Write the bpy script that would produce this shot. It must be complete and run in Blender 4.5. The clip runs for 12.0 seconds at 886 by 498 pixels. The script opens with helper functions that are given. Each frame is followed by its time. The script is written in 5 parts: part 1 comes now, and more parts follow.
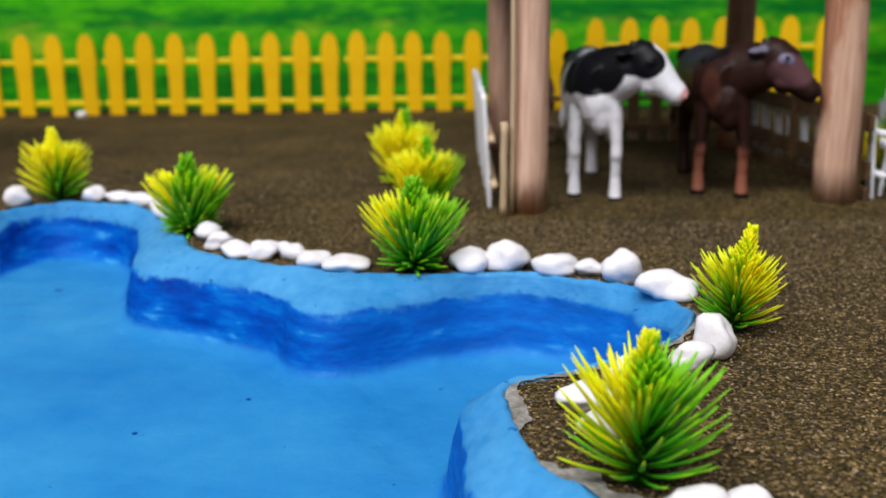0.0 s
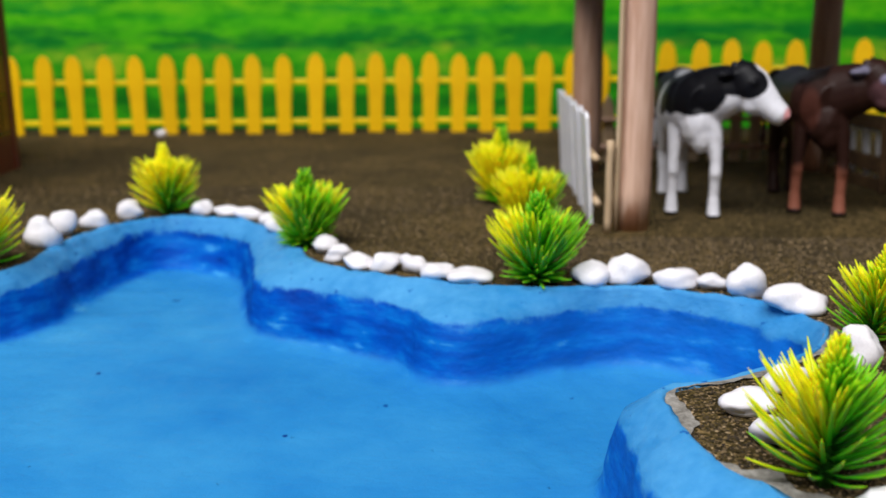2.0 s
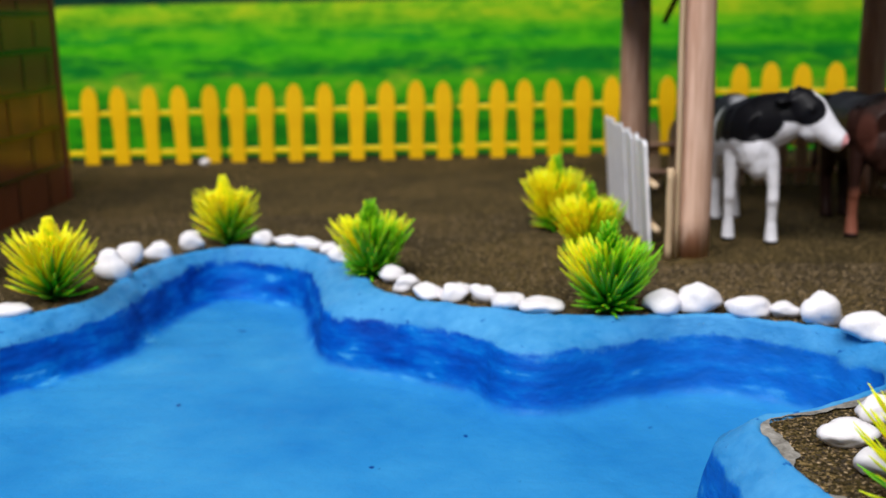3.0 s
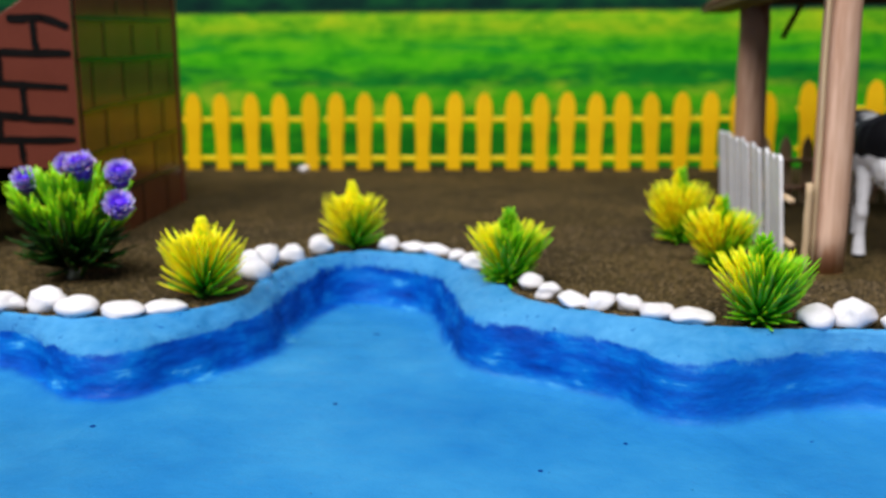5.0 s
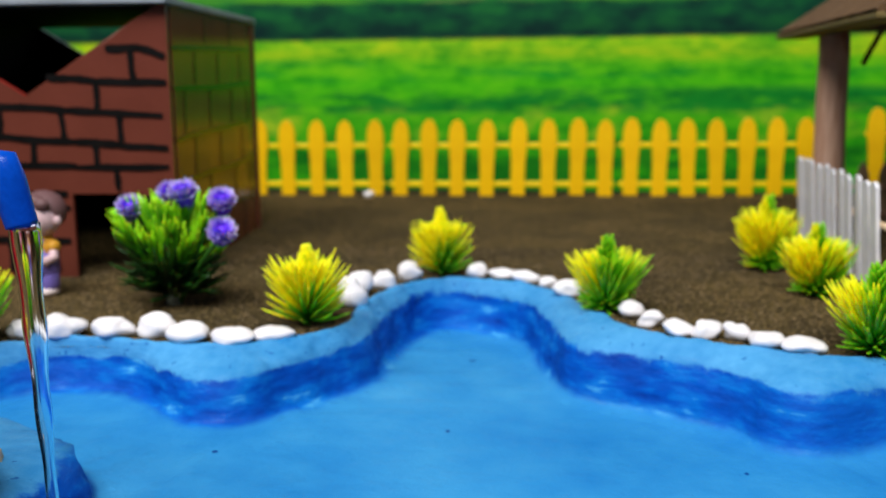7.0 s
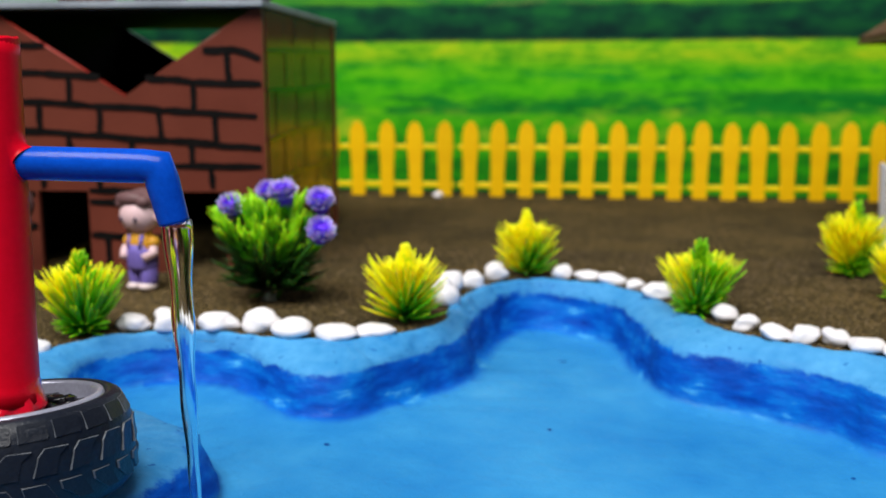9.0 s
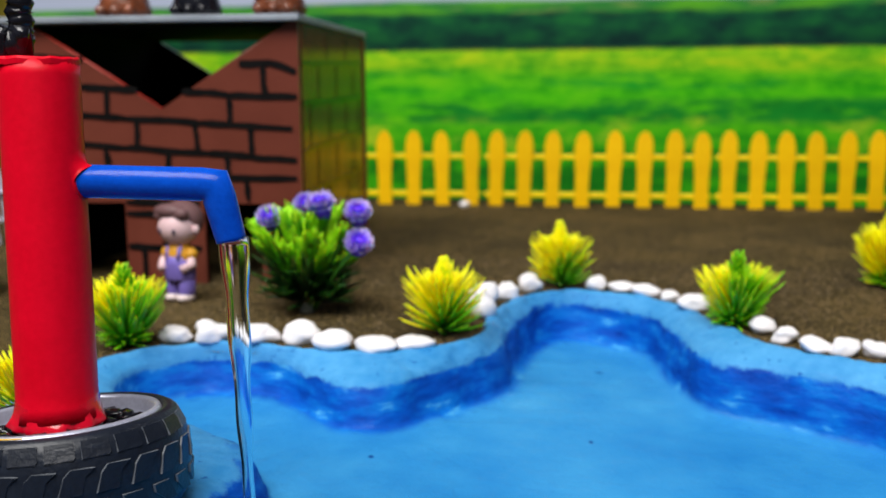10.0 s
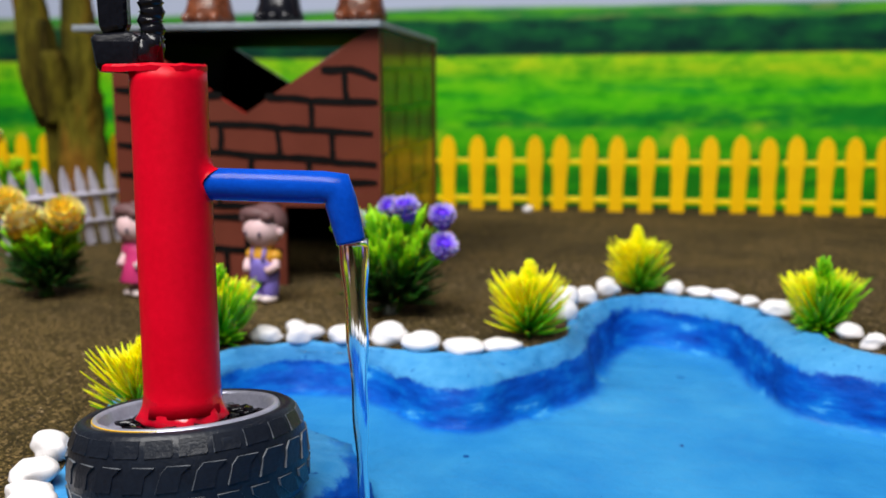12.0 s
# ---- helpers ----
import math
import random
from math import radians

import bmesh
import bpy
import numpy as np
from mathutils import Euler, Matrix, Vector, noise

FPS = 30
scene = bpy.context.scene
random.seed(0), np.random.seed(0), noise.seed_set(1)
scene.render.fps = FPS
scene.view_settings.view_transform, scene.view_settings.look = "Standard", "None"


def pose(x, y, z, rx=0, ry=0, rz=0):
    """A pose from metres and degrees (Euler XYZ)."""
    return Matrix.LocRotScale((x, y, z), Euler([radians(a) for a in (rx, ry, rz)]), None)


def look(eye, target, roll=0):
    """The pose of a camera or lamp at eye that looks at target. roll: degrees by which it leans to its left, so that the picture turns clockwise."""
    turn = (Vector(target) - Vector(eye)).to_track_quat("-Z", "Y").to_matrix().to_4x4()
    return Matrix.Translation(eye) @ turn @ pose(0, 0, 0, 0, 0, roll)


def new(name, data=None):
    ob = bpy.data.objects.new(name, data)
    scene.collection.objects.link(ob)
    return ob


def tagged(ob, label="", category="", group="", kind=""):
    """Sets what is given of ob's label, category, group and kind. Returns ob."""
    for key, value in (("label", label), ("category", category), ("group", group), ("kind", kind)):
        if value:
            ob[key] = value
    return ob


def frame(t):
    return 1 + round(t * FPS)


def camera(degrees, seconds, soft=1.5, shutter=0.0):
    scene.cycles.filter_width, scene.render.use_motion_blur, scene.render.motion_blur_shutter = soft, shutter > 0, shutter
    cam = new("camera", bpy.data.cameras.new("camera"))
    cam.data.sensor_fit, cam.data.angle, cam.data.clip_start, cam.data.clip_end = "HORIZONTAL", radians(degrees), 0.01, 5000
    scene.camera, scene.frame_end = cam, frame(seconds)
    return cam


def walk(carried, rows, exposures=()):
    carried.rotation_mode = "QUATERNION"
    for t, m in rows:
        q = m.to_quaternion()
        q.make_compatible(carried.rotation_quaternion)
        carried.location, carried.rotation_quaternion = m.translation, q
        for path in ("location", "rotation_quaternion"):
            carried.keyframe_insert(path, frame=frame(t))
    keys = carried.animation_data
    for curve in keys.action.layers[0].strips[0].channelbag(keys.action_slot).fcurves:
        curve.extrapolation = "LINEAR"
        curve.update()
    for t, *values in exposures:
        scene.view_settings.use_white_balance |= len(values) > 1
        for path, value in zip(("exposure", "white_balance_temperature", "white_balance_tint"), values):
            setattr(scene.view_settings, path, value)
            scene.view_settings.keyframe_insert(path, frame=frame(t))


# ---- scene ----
cam = camera(48.65, 12.0, soft=1.6)
PATH = [
    (0, (0.00373, 0.02204, 0.10066), (-0.0390, 1.9574, -0.4020), -0.55),
    (0.5, (-0.00497, 0.01959, 0.10030), (-0.0669, 1.9569, -0.3928), -0.78),
    (1, (-0.01324, 0.01653, 0.10125), (-0.0861, 1.9581, -0.3730), -1.07),
    (1.5, (-0.02189, 0.01293, 0.09995), (-0.1119, 1.9557, -0.3664), -0.53),
    (2, (-0.03118, 0.01087, 0.09950), (-0.1368, 1.9552, -0.3570), -0.46),
    (2.5, (-0.04232, 0.00880, 0.10267), (-0.1662, 1.9583, -0.3263), -0.82),
    (3, (-0.05175, 0.00632, 0.10429), (-0.1939, 1.9578, -0.3097), -1.21),
    (3.5, (-0.06425, 0.00395, 0.10402), (-0.2473, 1.9531, -0.3051), -1.17),
    (5.5, (-0.09887, -0.00419, 0.10321), (-0.3499, 1.9437, -0.2745), -0.35),
    (6, (-0.10717, -0.00630, 0.10478), (-0.3718, 1.9421, -0.2609), -0.60),
    (6.5, (-0.11549, -0.00714, 0.10705), (-0.4020, 1.9419, -0.2381), -0.81),
    (7, (-0.12232, -0.00833, 0.10562), (-0.4256, 1.9391, -0.2340), -0.51),
    (7.5, (-0.12771, -0.01122, 0.10585), (-0.4575, 1.9320, -0.2336), -0.53),
    (9.5, (-0.15038, -0.02209, 0.10859), (-0.5519, 1.9085, -0.2257), -0.08),
    (10, (-0.15435, -0.02401, 0.11031), (-0.5736, 1.9043, -0.2150), -0.30),
    (10.5, (-0.15747, -0.02509, 0.10875), (-0.5991, 1.8984, -0.2152), -0.50),
    (11, (-0.16272, -0.02727, 0.10959), (-0.6205, 1.8935, -0.2081), -0.32),
    (11.5, (-0.16683, -0.03010, 0.11019), (-0.6497, 1.8852, -0.2039), -0.47),
    (12, (-0.17243, -0.03434, 0.11066), (-0.6752, 1.8757, -0.2041), -0.28),
]
walk(cam, [(t, look(eye, target, roll)) for t, eye, target, roll in PATH], [(0, -0.14, 6350, 11), (4.5, -0.08, 6400, 10.5), (8.5, 0.03, 6550, 9), (12, 0.08, 6600, 9)])
cam.data.dof.use_dof = True
cam.data.dof.focus_distance = 0.265
cam.data.dof.aperture_fstop = 15.0

# ---- light: one soft ceiling lamp in a pale room ----
world = bpy.data.worlds.new("room_light")
scene.world = world
world.use_nodes = True
world.node_tree.nodes["Background"].inputs["Color"].default_value = (0.90, 0.95, 1.0, 1)
world.node_tree.nodes["Background"].inputs["Strength"].default_value = 0.060
lamp_data = bpy.data.lights.new("ceiling_lamp", "AREA")
lamp_data.shape, lamp_data.size, lamp_data.size_y = "RECTANGLE", 1.7, 0.8
lamp_data.energy, lamp_data.color = 52.0, (1.0, 0.98, 0.96)
lamp = new("ceiling_lamp", lamp_data)
lamp.matrix_world = look((-0.38, -0.42, 1.46), (-0.08, 0.45, 0.0))


# ---- materials ----
def nodes_of(name):
    m = bpy.data.materials.new(name)
    m.use_nodes = True
    nt = m.node_tree
    return m, nt, nt.nodes["Principled BSDF"]


def add(nt, kind, **values):
    n = nt.nodes.new(kind)
    for key, v in values.items():
        n.inputs[key.replace("_", " ")].default_value = v
    return n


def ramp(nt, fac, stops):
    n = nt.nodes.new("ShaderNodeValToRGB")
    e = n.color_ramp.elements
    while len(e) < len(stops):
        e.new(0.5)
    for el, (p, c) in zip(e, stops):
        el.position, el.color = p, (*c, 1)
    nt.links.new(fac, n.inputs["Fac"])
    return n.outputs["Color"]


def mixed(nt, fac, a, b, mode="MIX"):
    n = nt.nodes.new("ShaderNodeMix")
    n.data_type, n.blend_type = "RGBA", mode
    for socket, v in ((n.inputs["Factor"], fac), (n.inputs["A"], a), (n.inputs["B"], b)):
        if isinstance(v, (int, float)):
            socket.default_value = v
        elif isinstance(v, tuple):
            socket.default_value = (*v, 1)
        else:
            nt.links.new(v, socket)
    return n.outputs["Result"]


def noise_of(nt, scale, detail=4.0, coords="Object", stretch=(1, 1, 1), rough=0.55):
    tc = nt.nodes.new("ShaderNodeTexCoord")
    mp = nt.nodes.new("ShaderNodeMapping")
    mp.inputs["Scale"].default_value = stretch
    nt.links.new(tc.outputs[coords], mp.inputs["Vector"])
    n = add(nt, "ShaderNodeTexNoise", Scale=scale, Detail=detail, Roughness=rough)
    nt.links.new(mp.outputs["Vector"], n.inputs["Vector"])
    return n.outputs["Fac"]


def bump(nt, bsdf, height, strength, distance):
    b = add(nt, "ShaderNodeBump", Strength=strength, Distance=distance)
    nt.links.new(height, b.inputs["Height"])
    nt.links.new(b.outputs["Normal"], bsdf.inputs["Normal"])


def surface(name, a, b, scale=60.0, fine=900.0, rough=0.5, relief=0.2, depth=0.0004, stretch=(1, 1, 1), coat=0.0, metal=0.0, jitter=0.0, shine=0.3):
    """Two tones mixed by broad stains and fine grain, with a fine relief."""
    m, nt, p = nodes_of(name)
    broad, grain = noise_of(nt, scale, 4, stretch=stretch), noise_of(nt, fine, 3, stretch=stretch)
    fac = mixed(nt, 0.4, broad, grain)
    col = ramp(nt, fac, [(0.34, a), (0.66, b)])
    if jitter:
        info = nt.nodes.new("ShaderNodeObjectInfo")
        v = nt.nodes.new("ShaderNodeMapRange")
        v.inputs["To Min"].default_value, v.inputs["To Max"].default_value = 1 - jitter, 1 + jitter
        nt.links.new(info.outputs["Random"], v.inputs["Value"])
        hsv = nt.nodes.new("ShaderNodeHueSaturation")
        nt.links.new(v.outputs["Result"], hsv.inputs["Value"])
        nt.links.new(col, hsv.inputs["Color"])
        col = hsv.outputs["Color"]
    nt.links.new(col, p.inputs["Base Color"])
    p.inputs["Roughness"].default_value, p.inputs["Metallic"].default_value = rough, metal
    p.inputs["Coat Weight"].default_value, p.inputs["Coat Roughness"].default_value = coat, 0.12
    p.inputs["Specular IOR Level"].default_value = shine
    bump(nt, p, grain, relief, depth)
    return m


def soil_material():
    m, nt, p = nodes_of("brown_soil")
    tc = nt.nodes.new("ShaderNodeTexCoord")
    cells = add(nt, "ShaderNodeTexVoronoi", Scale=1200.0)
    nt.links.new(tc.outputs["Object"], cells.inputs["Vector"])
    sep = nt.nodes.new("ShaderNodeSeparateColor")
    nt.links.new(cells.outputs["Color"], sep.inputs["Color"])
    grains = ramp(nt, sep.outputs["Red"], [(0.0, (0.010, 0.0073, 0.0022)), (0.45, (0.052, 0.0380, 0.0100)), (0.8, (0.122, 0.087, 0.029)), (1.0, (0.33, 0.225, 0.10))])
    stain = ramp(nt, noise_of(nt, 14.0, 5), [(0.35, (0.55, 0.55, 0.54)), (0.65, (1.04, 1.0, 0.96))])
    nt.links.new(mixed(nt, 1.0, grains, stain, "MULTIPLY"), p.inputs["Base Color"])
    p.inputs["Roughness"].default_value = 0.95
    p.inputs["Specular IOR Level"].default_value = 0.15
    bump(nt, p, mixed(nt, 0.5, cells.outputs["Distance"], noise_of(nt, 400.0, 4)), 0.7, 0.0012)
    return m


def pond_material():
    """Hand-painted pond: pale blue rim, deep blue bank laid on in level strokes, mid blue bed; 'band' is 1 below the lip, 'bed' is 1 on the floor."""
    m, nt, p = nodes_of("blue_pond_paint")

    def blend(fac, wobble, amount, lo, hi):
        a = nt.nodes.new("ShaderNodeMath")
        a.operation = "MULTIPLY_ADD"
        nt.links.new(wobble, a.inputs[0])
        a.inputs[1].default_value = amount
        nt.links.new(fac, a.inputs[2])
        b = nt.nodes.new("ShaderNodeMapRange")
        b.interpolation_type = "SMOOTHSTEP"
        b.inputs["From Min"].default_value, b.inputs["From Max"].default_value = lo + amount / 2, hi + amount / 2
        nt.links.new(a.outputs[0], b.inputs["Value"])
        return b.outputs["Result"]

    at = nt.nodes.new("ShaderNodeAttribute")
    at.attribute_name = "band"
    fl = nt.nodes.new("ShaderNodeAttribute")
    fl.attribute_name = "bed"
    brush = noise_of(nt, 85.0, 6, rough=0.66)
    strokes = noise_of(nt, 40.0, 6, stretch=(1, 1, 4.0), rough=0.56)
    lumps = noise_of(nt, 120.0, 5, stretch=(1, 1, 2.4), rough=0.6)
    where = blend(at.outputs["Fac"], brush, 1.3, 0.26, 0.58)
    low = blend(fl.outputs["Fac"], noise_of(nt, 60.0, 4), 0.35, 0.22, 0.86)
    pale = ramp(nt, mixed(nt, 0.35, noise_of(nt, 22.0, 4), noise_of(nt, 210.0, 4)), [(0.34, (0.028, 0.220, 0.52)), (0.66, (0.085, 0.345, 0.66))])
    chips = ramp(nt, noise_of(nt, 240.0, 3, rough=0.6), [(0.66, (1, 1, 1)), (0.70, (0.22, 0.42, 0.66))])
    pale = mixed(nt, 1.0, pale, chips, "MULTIPLY")
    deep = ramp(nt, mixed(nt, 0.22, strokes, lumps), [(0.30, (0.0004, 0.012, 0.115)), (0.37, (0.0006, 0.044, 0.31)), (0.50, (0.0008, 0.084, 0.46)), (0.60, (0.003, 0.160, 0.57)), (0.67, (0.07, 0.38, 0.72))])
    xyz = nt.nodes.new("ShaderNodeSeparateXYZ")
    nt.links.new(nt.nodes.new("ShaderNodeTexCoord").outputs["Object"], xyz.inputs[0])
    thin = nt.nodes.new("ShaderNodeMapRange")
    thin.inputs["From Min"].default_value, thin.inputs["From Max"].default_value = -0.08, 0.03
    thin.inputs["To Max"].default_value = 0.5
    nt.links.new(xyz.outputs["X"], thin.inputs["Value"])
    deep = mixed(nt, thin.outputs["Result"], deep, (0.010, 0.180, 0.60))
    bed = ramp(nt, mixed(nt, 0.3, noise_of(nt, 9.0, 5), noise_of(nt, 48.0, 5)), [(0.32, (0.011, 0.166, 0.470)), (0.48, (0.022, 0.216, 0.520)), (0.62, (0.036, 0.261, 0.560)), (0.74, (0.070, 0.335, 0.61))])
    specks = ramp(nt, noise_of(nt, 140.0, 0.0), [(0.862, (1, 1, 1)), (0.88, (0.06, 0.16, 0.40))])
    bed = mixed(nt, 1.0, bed, specks, "MULTIPLY")
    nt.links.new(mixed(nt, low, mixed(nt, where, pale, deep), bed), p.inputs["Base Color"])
    gloss = ramp(nt, lumps, [(0.4, (0.62, 0.62, 0.62)), (0.65, (0.36, 0.36, 0.36))])
    nt.links.new(gloss, p.inputs["Roughness"])
    p.inputs["Specular IOR Level"].default_value = 0.09
    pits = ramp(nt, noise_of(nt, 330.0, 2), [(0.19, (1, 1, 1)), (0.24, (0, 0, 0)), (0.76, (0, 0, 0)), (0.82, (0.8, 0.8, 0.8))])
    bump(nt, p, mixed(nt, 0.4, mixed(nt, 0.35, lumps, noise_of(nt, 300.0, 3)), pits), 0.75, 0.0018)
    return m


def print_material():
    """The printed field: sky, far hedge, bands of crop; heights in metres on the sheet, run ragged by noise."""
    m, nt, p = nodes_of("printed_field")
    tc = nt.nodes.new("ShaderNodeTexCoord")
    xyz = nt.nodes.new("ShaderNodeSeparateXYZ")
    nt.links.new(tc.outputs["Object"], xyz.inputs["Vector"])

    def height(scale, stretch, amount):
        n = noise_of(nt, scale, 5, stretch=stretch)
        a = nt.nodes.new("ShaderNodeMath")
        a.operation = "SUBTRACT"
        nt.links.new(n, a.inputs[0])
        a.inputs[1].default_value = 0.5
        b = nt.nodes.new("ShaderNodeMath")
        b.operation = "MULTIPLY_ADD"
        nt.links.new(a.outputs[0], b.inputs[0])
        b.inputs[1].default_value = amount
        nt.links.new(xyz.outputs["Z"], b.inputs[2])
        r = nt.nodes.new("ShaderNodeMapRange")
        r.inputs["From Min"].default_value, r.inputs["From Max"].default_value = -0.3, 0.5
        nt.links.new(b.outputs[0], r.inputs["Value"])
        return r.outputs["Result"]

    def at(z):
        return (z + 0.3) / 0.8

    def window(lo, hi, soft):
        """1 between two heights on the sheet, fading over soft."""
        r = height(9.0, (0.5, 1, 2), 0.020)
        return ramp(nt, r, [(at(lo - soft), (0, 0, 0)), (at(lo), (1, 1, 1)), (at(hi), (1, 1, 1)), (at(hi + soft), (0, 0, 0))])

    field = ramp(nt, height(7.0, (0.6, 1, 2.5), 0.030), [
        (at(-0.25), (0.018, 0.260, 0.003)), (at(-0.06), (0.030, 0.360, 0.003)), (at(0.030), (0.050, 0.430, 0.004)), (at(0.060), (0.090, 0.520, 0.006)), (at(0.100), (0.075, 0.560, 0.005)),
        (at(0.128), (0.125, 0.570, 0.007)), (at(0.142), (0.280, 0.600, 0.010)), (at(0.160), (0.330, 0.680, 0.012))])
    # broken dark streaks across the crop at three heights, and a paler dry one low down
    streak = mixed(nt, 0.45, noise_of(nt, 7.0, 5, stretch=(0.45, 1, 4.5), rough=0.6), noise_of(nt, 26.0, 5, stretch=(0.6, 1, 2.2), rough=0.65))
    for lo, hi, gate, tone in ((0.066, 0.086, 0.44, (0.005, 0.240, 0.020)), (0.110, 0.126, 0.50, (0.010, 0.360, 0.020)), (-0.12, 0.020, 0.46, (0.008, 0.190, 0.006))):
        mask = mixed(nt, 1.0, window(lo, hi, 0.012), ramp(nt, streak, [(gate, (0, 0, 0)), (gate + 0.08, (1, 1, 1))]), "MULTIPLY")
        field = mixed(nt, mask, field, tone)
    dry = mixed(nt, 1.0, window(0.030, 0.060, 0.012), ramp(nt, noise_of(nt, 16.0, 4, stretch=(0.8, 1, 2)), [(0.50, (0, 0, 0)), (0.62, (0.8, 0.8, 0.8))]), "MULTIPLY")
    field = mixed(nt, dry, field, (0.30, 0.55, 0.020))
    tufts = ramp(nt, mixed(nt, 0.55, noise_of(nt, 60.0, 6, stretch=(0.7, 1, 1.8), rough=0.7), noise_of(nt, 20.0, 4, stretch=(0.7, 1, 2.0))), [(0.40, (0.25, 0.66, 0.8)), (0.50, (0.90, 0.98, 0.9)), (0.60, (1.65, 1.12, 1.0))])
    field = mixed(nt, 1.0, field, tufts, "MULTIPLY")
    hedge = ramp(nt, noise_of(nt, 30.0, 5, stretch=(0.7, 1, 1.6)), [(0.36, (0.002, 0.040, 0.026)), (0.50, (0.004, 0.085, 0.032)), (0.64, (0.010, 0.150, 0.034))])
    hedge = mixed(nt, ramp(nt, height(8.0, (1, 1, 1), 0.020), [(at(0.160), (0, 0, 0)), (at(0.195), (1, 1, 1))]), mixed(nt, 1.0, hedge, (0.30, 0.34, 0.70), "MULTIPLY"), hedge)
    base = height(10.0, (1, 1, 1), 0.004)
    top = height(5.0, (1, 1, 1), 0.035)
    land = mixed(nt, ramp(nt, base, [(at(0.159), (0, 0, 0)), (at(0.163), (1, 1, 1))]), field, hedge)
    far = ramp(nt, noise_of(nt, 12.0, 4, stretch=(0.5, 1, 3)), [(0.42, (0.10, 0.42, 0.02)), (0.55, (0.02, 0.22, 0.04)), (0.68, (0.32, 0.42, 0.10))])
    upper = mixed(nt, ramp(nt, height(3.0, (1, 1, 1), 0.012), [(at(0.226), (0, 0, 0)), (at(0.231), (1, 1, 1))]), far, (0.50, 0.56, 0.74))
    nt.links.new(mixed(nt, ramp(nt, top, [(at(0.210), (0, 0, 0)), (at(0.216), (1, 1, 1))]), land, upper), p.inputs["Base Color"])
    p.inputs["Roughness"].default_value = 0.7
    p.inputs["Specular IOR Level"].default_value = 0.12
    return m


def clear_material(name, tint, rough, ior):
    m, nt, p = nodes_of(name)
    p.inputs["Base Color"].default_value = (*tint, 1)
    p.inputs["Transmission Weight"].default_value = 1.0
    p.inputs["Roughness"].default_value, p.inputs["IOR"].default_value = rough, ior
    return m


def needle_material(name, low, high, tip):
    """Plastic needles: colour runs from the stem to the tip with the painted 'along' value, and varies from needle to needle."""
    m, nt, p = nodes_of(name)
    at = nt.nodes.new("ShaderNodeAttribute")
    at.attribute_name = "along"
    col = ramp(nt, at.outputs["Fac"], [(0.0, low), (0.5, high), (1.0, tip)])
    geo = nt.nodes.new("ShaderNodeNewGeometry")
    vary = ramp(nt, geo.outputs["Random Per Island"], [(0.0, (0.84, 0.88, 0.8)), (1.0, (1.15, 1.10, 1.0))])
    p.inputs["Specular IOR Level"].default_value = 0.3
    nt.links.new(mixed(nt, 1.0, col, vary, "MULTIPLY"), p.inputs["Base Color"])
    p.inputs["Roughness"].default_value = 0.36
    p.inputs["Subsurface Weight"].default_value, p.inputs["Subsurface Scale"].default_value = 0.5, 0.003
    return m


def patched_material(name, light, dark, spots, rough=0.5, extras=(), size=1.0):
    """A painted figurine: dark patches where a point lies within one of the ellipsoids (centre, radii), with a ragged edge."""
    m, nt, p = nodes_of(name)
    tc = nt.nodes.new("ShaderNodeTexCoord")
    def away(c, r):
        sub = nt.nodes.new("ShaderNodeVectorMath")
        sub.operation = "SUBTRACT"
        nt.links.new(tc.outputs["Object"], sub.inputs[0])
        sub.inputs[1].default_value = tuple(v * size for v in c)
        div = nt.nodes.new("ShaderNodeVectorMath")
        div.operation = "DIVIDE"
        nt.links.new(sub.outputs[0], div.inputs[0])
        div.inputs[1].default_value = tuple(v * size for v in r)
        ln = nt.nodes.new("ShaderNodeVectorMath")
        ln.operation = "LENGTH"
        nt.links.new(div.outputs[0], ln.inputs[0])
        return ln.outputs["Value"]

    least = None
    for c, r in spots:
        d = away(c, r)
        if least is None:
            least = d
        else:
            mn = nt.nodes.new("ShaderNodeMath")
            mn.operation = "MINIMUM"
            nt.links.new(least, mn.inputs[0])
            nt.links.new(d, mn.inputs[1])
            least = mn.outputs[0]
    ragged = nt.nodes.new("ShaderNodeMath")
    ragged.operation = "MULTIPLY_ADD"
    nt.links.new(noise_of(nt, 110.0, 3), ragged.inputs[0])
    ragged.inputs[1].default_value = 0.35
    nt.links.new(least, ragged.inputs[2])
    gate = nt.nodes.new("ShaderNodeMapRange")
    gate.inputs["From Min"].default_value, gate.inputs["From Max"].default_value = 1.13, 1.22
    nt.links.new(ragged.outputs[0], gate.inputs["Value"])
    lt = ramp(nt, noise_of(nt, 160.0, 4), [(0.3, tuple(v * 0.82 for v in light)), (0.7, light)])
    p.inputs["Specular IOR Level"].default_value = 0.2
    col = mixed(nt, gate.outputs["Result"], dark, lt)
    for c, r, tone in extras:
        g = nt.nodes.new("ShaderNodeMapRange")
        g.inputs["From Min"].default_value, g.inputs["From Max"].default_value = 0.75, 1.05
        nt.links.new(away(c, r), g.inputs["Value"])
        col = mixed(nt, g.outputs["Result"], tone, col)
    nt.links.new(col, p.inputs["Base Color"])
    p.inputs["Roughness"].default_value = rough
    bump(nt, p, noise_of(nt, 500.0, 4), 0.25, 0.0004)
    return m


